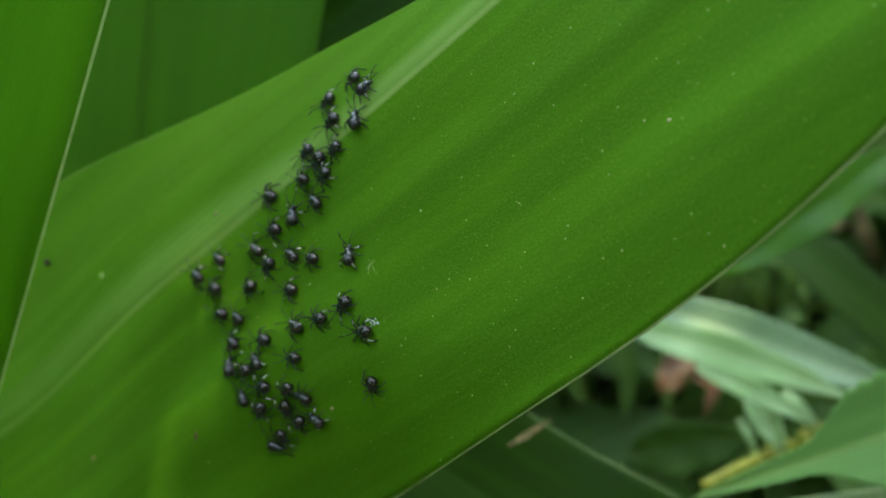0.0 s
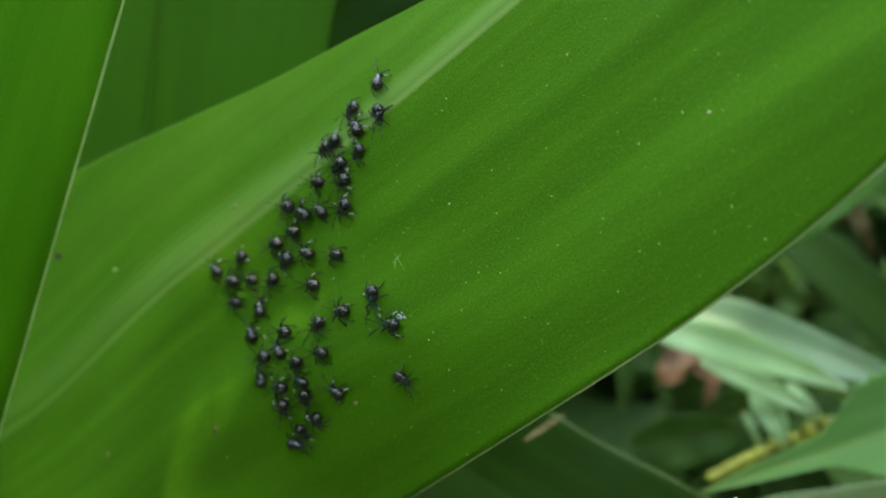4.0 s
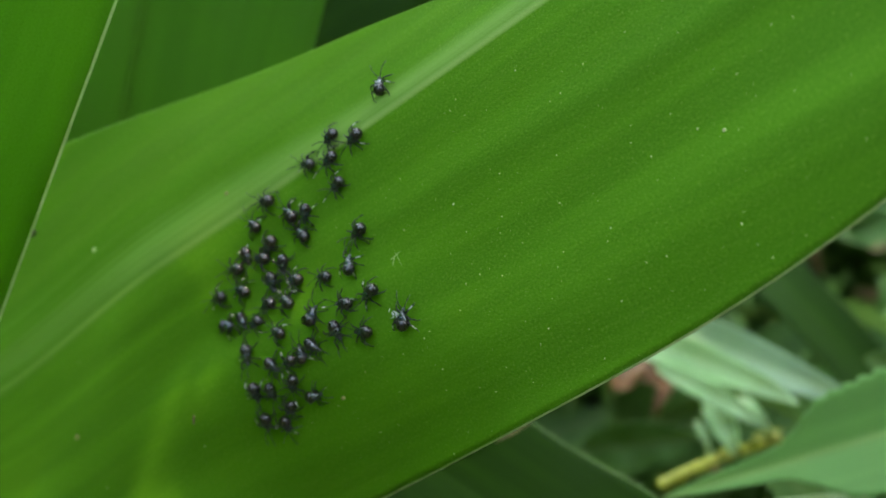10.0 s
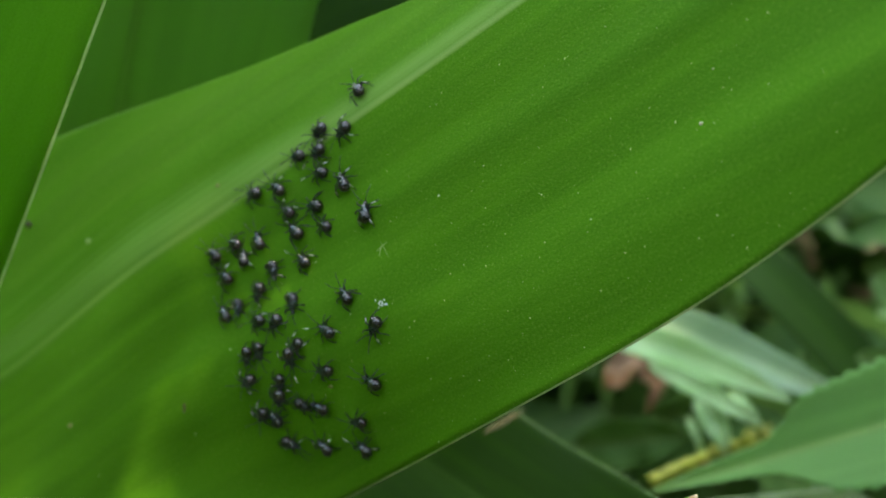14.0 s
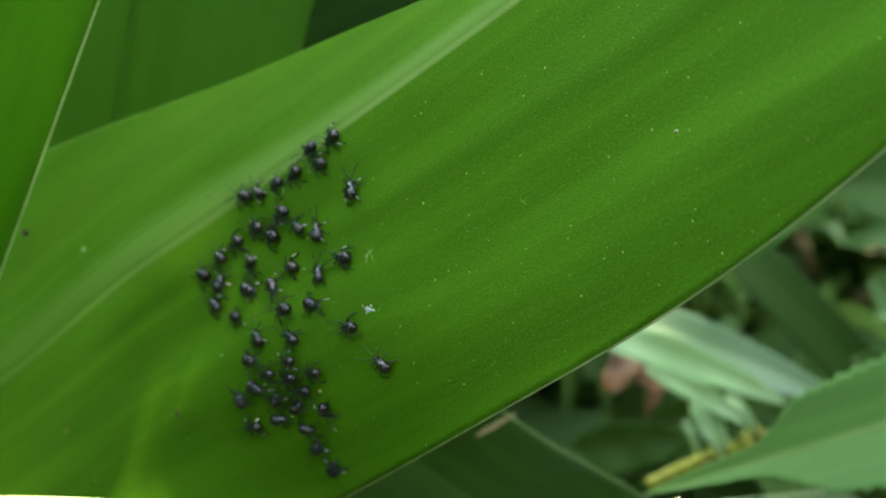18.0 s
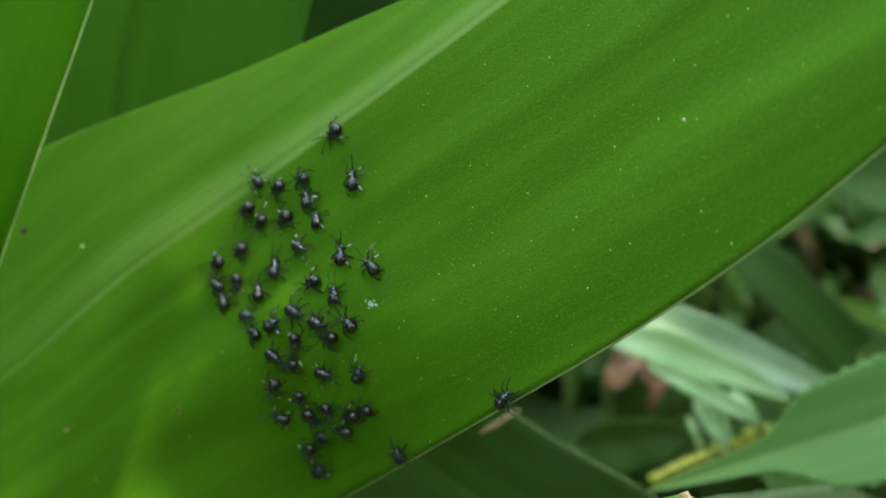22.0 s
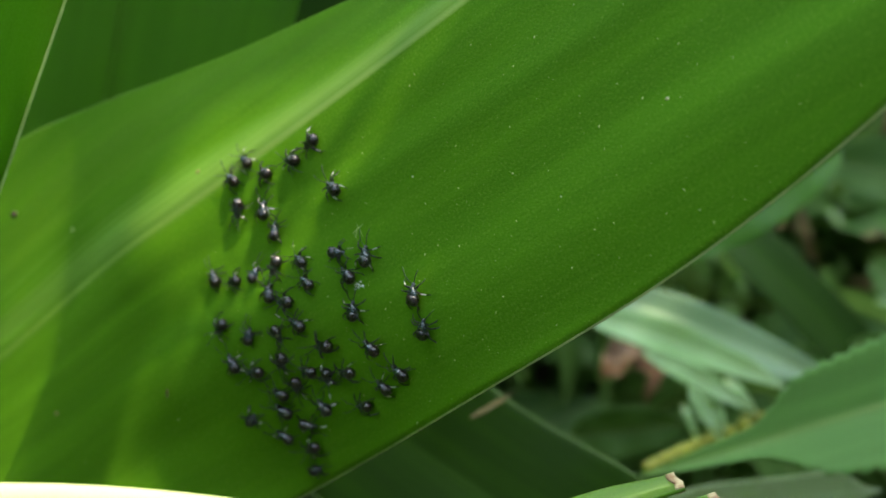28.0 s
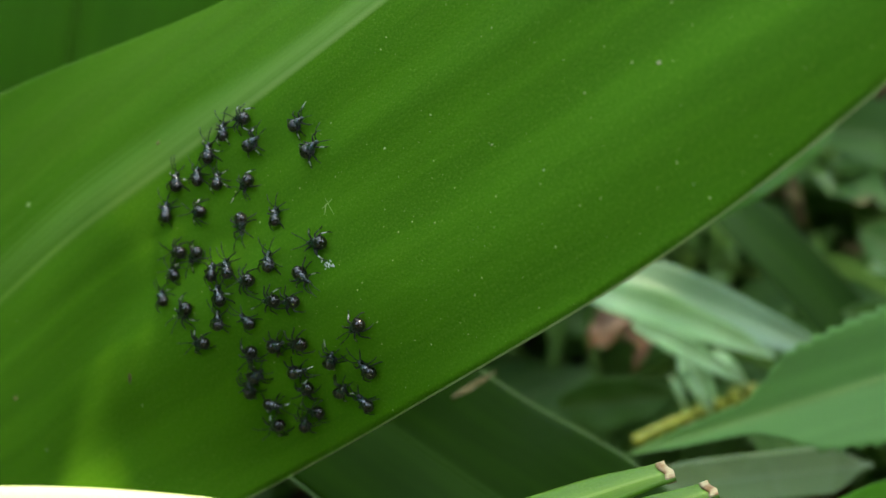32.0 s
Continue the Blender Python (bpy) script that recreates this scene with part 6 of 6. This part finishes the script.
    [(0, -34.1, -41.6, -130), (1, -33.7, -40.9, -130), (3, -33.7, -40.9, -130), (6, -34.2, -38.8, -130), (8, -34.2, -38.8, -130), (9, -33.3, -39.2, -130), (10, -32.4, -39.4, -130), (11, -36.3, -44.0, -82), (12, -34.4, -56.9, -29), (12.33, -31.4, -58.6, -88), (12.67, -28.3, -60.3, -146), (13, -25.3, -62.1, -204), (14.5, -30.2, -59.9, -276), (16, -35.2, -57.6, -349), (16.5, -33.1, -57.2, -306), (17, -31.0, -56.8, -262), (17.5, -28.6, -53.3, -185), (18, -26.2, -49.9, -107), (18.5, -27.6, -54.6, -42), (19, -29.1, -59.4, 23), (19.33, -27.7, -58.8, -36), (19.67, -26.3, -58.2, -95), (20, -24.8, -57.6, -153), (20.5, -27.8, -59.1, -232), (21, -30.9, -60.6, -311), (21.5, -28.9, -58.4, -263), (22, -27.0, -56.2, -216), (22.5, -28.4, -55.2, -139), (23, -29.9, -54.1, -62), (24, -24.5, -64.0, -140), (25, -26.8, -62.4, -218), (26, -29.9, -60.0, -159), (27, -33.0, -57.6, -100), (28, -36.1, -55.3, -42), (29, -33.3, -57.7, -42), (30, -32.2, -57.3, -42), (31, -33.8, -56.1, -42), (32, -35.8, -53.8, -42)],
    [(0, -33.8, -45.4, -152), (1, -35.0, -45.5, -152), (3, -35.0, -45.5, -152), (6, -36.1, -44.1, -152), (7, -36.1, -44.1, -152), (8, -35.9, -43.6, -152), (9, -35.9, -43.6, -152), (10, -36.8, -43.5, -152), (10.33, -38.2, -44.2, -98), (10.67, -39.6, -45.0, -43), (11, -41.0, -45.7, 11), (12, -41.0, -45.7, 32), (13, -41.6, -46.9, 53), (16, -42.8, -48.0, 117), (17, -45.3, -43.2, 93), (18, -44.1, -41.2, 68), (19, -42.5, -37.3, 63), (19.5, -41.4, -35.0, 18), (20, -40.2, -32.7, -27), (21, -33.3, -36.2, -43), (22, -30.5, -36.5, -60), (23, -28.6, -39.9, -70), (24, -27.2, -43.7, -99), (25, -27.8, -47.4, -105), (28, -29.6, -47.5, -122), (29, -32.5, -52.2, -180), (30, -36.7, -52.2, -254), (30.5, -37.2, -50.4, -302), (31, -37.8, -48.7, -351), (32, -33.5, -48.0, -351)],
    [(0, -29.7, -47.4, 95), (1, -29.7, -47.4, 95), (2, -28.5, -47.4, 95), (3, -26.8, -45.7, 95), (6, -27.3, -39.7, 141), (7, -28.5, -38.3, 157), (8, -29.0, -37.6, 157), (9, -29.0, -37.6, 158), (9.5, -28.1, -36.9, 114), (10, -27.3, -36.3, 69), (10.5, -26.7, -34.6, -4), (11, -26.0, -32.9, -77), (12, -24.7, -38.6, -102), (13, -25.2, -36.7, -127), (16, -24.8, -37.5, -202), (17, -25.3, -38.9, -202), (18, -26.1, -38.9, -202), (19, -27.8, -35.9, -202), (20, -25.8, -34.8, -202), (20.5, -24.4, -37.0, -140), (21, -23.0, -39.3, -77), (22, -21.9, -44.2, -41), (22.5, -18.8, -46.9, 31), (23, -15.7, -49.7, 103), (23.5, -16.0, -54.8, 48), (24, -16.3, -59.9, -6), (25, -12.7, -60.3, 48), (28, -9.8, -57.1, 106), (29, -16.3, -57.0, 103), (30, -20.1, -60.3, 62), (31, -21.0, -59.5, 21), (32, -17.4, -58.1, 21)],
    [(0, -40.9, -45.7, -115), (2, -40.9, -45.7, -115), (3, -41.3, -45.3, -115), (6, -41.0, -45.9, -115), (7, -41.0, -45.9, -115), (8, -40.5, -45.3, -115), (9, -41.0, -45.6, -115), (10, -41.0, -45.6, -115), (11, -43.9, -52.5, -128), (12, -44.3, -53.1, -140), (12.5, -40.3, -55.4, -181), (13, -36.2, -57.8, -223), (14.5, -37.7, -56.4, -282), (16, -39.2, -55.0, -341), (17, -41.0, -54.5, -380), (18, -36.3, -56.2, -320), (19, -40.0, -57.3, -346), (19.33, -38.3, -56.9, -292), (19.67, -36.7, -56.5, -238), (20, -35.0, -56.1, -184), (21, -39.0, -55.8, -165), (22, -39.0, -55.8, -147), (23, -40.3, -56.6, -128), (23.33, -41.2, -57.7, -73), (23.67, -42.0, -58.9, -18), (24, -42.9, -60.0, 37), (24.5, -41.1, -58.7, 100), (25, -39.3, -57.3, 163), (28, -43.1, -56.1, 105), (29, -44.3, -53.3, 86), (30, -44.0, -49.5, 77), (31, -45.0, -52.9, 67), (31.5, -41.9, -45.5, 113), (32, -38.8, -38.2, 158)],
    [(0, -45.0, -46.6, -51), (2, -45.0, -46.6, -51), (3, -45.9, -46.9, -51), (6, -45.9, -46.9, -51), (7, -44.2, -46.5, -51), (7.5, -41.0, -50.3, 1), (8, -37.9, -54.2, 52), (9, -30.8, -45.1, 19), (10, -30.7, -43.6, -14), (11, -28.1, -43.1, -46), (12, -26.9, -45.5, -79), (12.5, -28.1, -47.7, -140), (13, -29.3, -49.9, -201), (14.5, -30.4, -49.3, -245), (16, -31.5, -48.7, -288), (17, -31.5, -48.0, -317), (18, -32.8, -47.2, -346), (19, -31.1, -44.9, -375), (20, -26.4, -46.1, -432), (21, -23.5, -45.9, -488), (22, -27.0, -50.4, -465), (23, -26.1, -50.0, -442), (23.33, -25.9, -51.5, -382), (23.67, -25.7, -53.0, -322), (24, -25.5, -54.5, -262), (25, -24.9, -53.0, -276), (28, -24.3, -47.1, -230), (29, -27.1, -45.9, -215), (29.5, -28.5, -44.9, -290), (30, -30.0, -43.9, -364), (31, -24.4, -44.3, -364), (32, -23.8, -45.1, -364)],
    [(0, -10.2, -46.9, -138), (0.5, -10.2, -46.9, -81), (1, -10.2, -46.9, -24), (2, -10.2, -46.9, 43), (2.33, -9.6, -47.1, 103), (2.67, -9.6, -47.1, 163), (3, -9.6, -47.1, 223), (4.5, -9.6, -47.1, 295), (6, -9.6, -47.1, 368), (7, -9.6, -47.1, 417), (8, -9.7, -46.3, 466), (9, -6.9, -43.4, 414), (9.5, -8.6, -40.7, 466), (10, -10.3, -38.0, 517), (11, -11.2, -38.9, 517), (12, -14.3, -42.1, 470), (13, -21.4, -44.3, 518), (16, -22.1, -43.2, 518), (18, -22.1, -43.2, 518), (19, -22.4, -37.1, 474), (19.5, -23.2, -39.3, 415), (20, -24.1, -41.4, 355), (20.5, -21.0, -41.7, 412), (21, -17.9, -41.9, 469), (22, -14.6, -39.5, 517), (22.5, -14.0, -41.1, 589), (23, -13.4, -42.8, 662), (24, -4.3, -57.3, 648), (24.5, -5.5, -56.6, 728), (25, -6.8, -55.9, 807), (28, -6.5, -49.6, 827), (29, -11.4, -47.6, 765), (30, -16.2, -48.1, 822), (31, -15.6, -44.4, 877), (32, -13.3, -40.2, 877)],
]
GAIT = random.Random(17)
SIDE = side_leaf.location.copy()
PALE, TWIG = pale_leaf.location.copy(), twig.location.copy()
KINDS = [build_nymph(()), build_nymph(((0, 1), (1, -1))), build_nymph(((3, 1), (2, -1))), build_nymph(((2, 1), (0, -1), (2, -1)))]
NYMPHS = KINDS + [copy_thing(KINDS[(0, 1, 2, 0, 3, 1, 0)[k % 7]], pose(0, 0, 0)) for k in range(len(CREEP) - 4)]
SIZES = random.Random(3)
for nymph in NYMPHS:
    size = SIZES.uniform(0.98, 1.16)
    nymph.scale = (size, size, size)


# how far the front leaf sways, in millimetres
SWAY = [(0, 0.0, 0.0, 1.0), (1, 0.0, 1.0, -1.0), (2, -2.0, 4.0, -5.0), (3, -1.0, 2.0, -4.0), (3.5, -1.0, 2.0, -1.0), (5.5, 0.0, -2.0, 1.0), (6, 0.0, 0.0, 0.0), (7, -1.0, 1.0, -2.0), (8, -1.0, -3.0, -2.0), (9, -2.0, -1.0, -4.0), (10, -3.0, 0.0, -4.0), (11, -3.0, -2.0, -3.0), (12, -5.0, 1.0, -4.0), (13, -5.0, -2.0, -3.0), (15.5, -6.0, -3.0, 0.0), (16, -6.0, -4.0, 1.0), (17, -7.0, -4.0, 1.0), (17.5, -7.0, -3.0, 1.0), (18.5, -8.0, -4.0, 1.0), (19, -8.0, -6.0, 3.0), (20.5, -8.0, -4.0, -1.0), (22, -8.0, -3.0, -1.0), (23.5, -7.0, -4.0, -1.0), (24, -7.0, -4.0, 0.0), (25, -6.0, -4.0, 0.0), (25.5, -6.0, -5.0, 0.0), (27.5, -6.0, -4.0, -1.0), (28, -6.0, -4.0, -1.0), (29, -4.0, -5.0, -3.0), (30, -5.0, 0.0, -8.0), (31, -5.0, 2.0, -11.0), (32, -3.0, 2.0, -12.0)]
# how far the side leaf drifts, in millimetres
DRIFT = [(0, 0.0), (4, -0.25), (7, -0.5), (10, -0.85), (14, -1.3), (18, -1.7), (24, -2.25), (28, -3.4), (30, -4.1), (32, -4.4)]
# how far the twig swings aside
SWING = [(0, 0.0), (8, 0.03), (16, 0.0), (22.2, 0.05), (23.0, 0.25), (23.4, 0.45), (24.2, 0.9), (25.0, 1.0), (25.5, 0.9), (26.5, 0.75), (27.6, 0.85), (28.0, 0.55), (28.4, 0.3), (28.8, 0.1), (29.3, 0.0), (32, 0.0)]


def limbs(nymph, rows, rng):
    """Legs step while the nymph creeps and shift a little while it stands; antennae feel about."""
    legs = [part_ for part_ in nymph.children if part_.name.startswith("leg")]
    times = [0.0]
    moving = [0]
    for (t0, a0, b0, _), (t1, a1, b1, _) in zip(rows, rows[1:]):
        far = math.hypot(a1 - a0, b1 - b0)
        steps = max(1, min(8, round(far / 1.6)))
        for k in range(1, steps + 1):
            times.append(t0 + (t1 - t0) * k / steps)
            moving.append(far > 1.0)
    for n, leg in enumerate(legs):
        hip = leg.location.copy()
        phase = 1 if n in (0, 3, 4) else -1
        still = rng.uniform(-22, 22)
        walk(leg, [(t, pose(*hip, 0, 0, still + (phase * (-1) ** k * rng.uniform(10, 16) if m else rng.uniform(-5, 5)))) for k, (t, m) in enumerate(zip(times, moving))])
    for feeler in [part_ for part_ in nymph.children if part_.name.startswith("antenna")]:
        root = feeler.location.copy()
        walk(feeler, [(t, pose(*root, 0, rng.uniform(-12, 12), rng.uniform(-18, 18))) for t in range(0, 33, 2)])


def motions():
    walk(pale_leaf, [(t, Matrix.Translation(PALE + Vector((x, y, z)) * 0.001)) for t, x, y, z in SWAY])
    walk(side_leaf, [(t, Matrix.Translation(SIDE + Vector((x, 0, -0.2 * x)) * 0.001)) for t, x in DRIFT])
    walk(twig, [(t, Matrix.Translation(TWIG + OVER * (-0.022 * k))) for t, k in SWING])
    for nymph, rows in zip(NYMPHS, CREEP):
        walk(nymph, [(t, on_leaf(a, b, turn, 0.3)) for t, a, b, turn in rows])
        limbs(nymph, rows, GAIT)


motions()
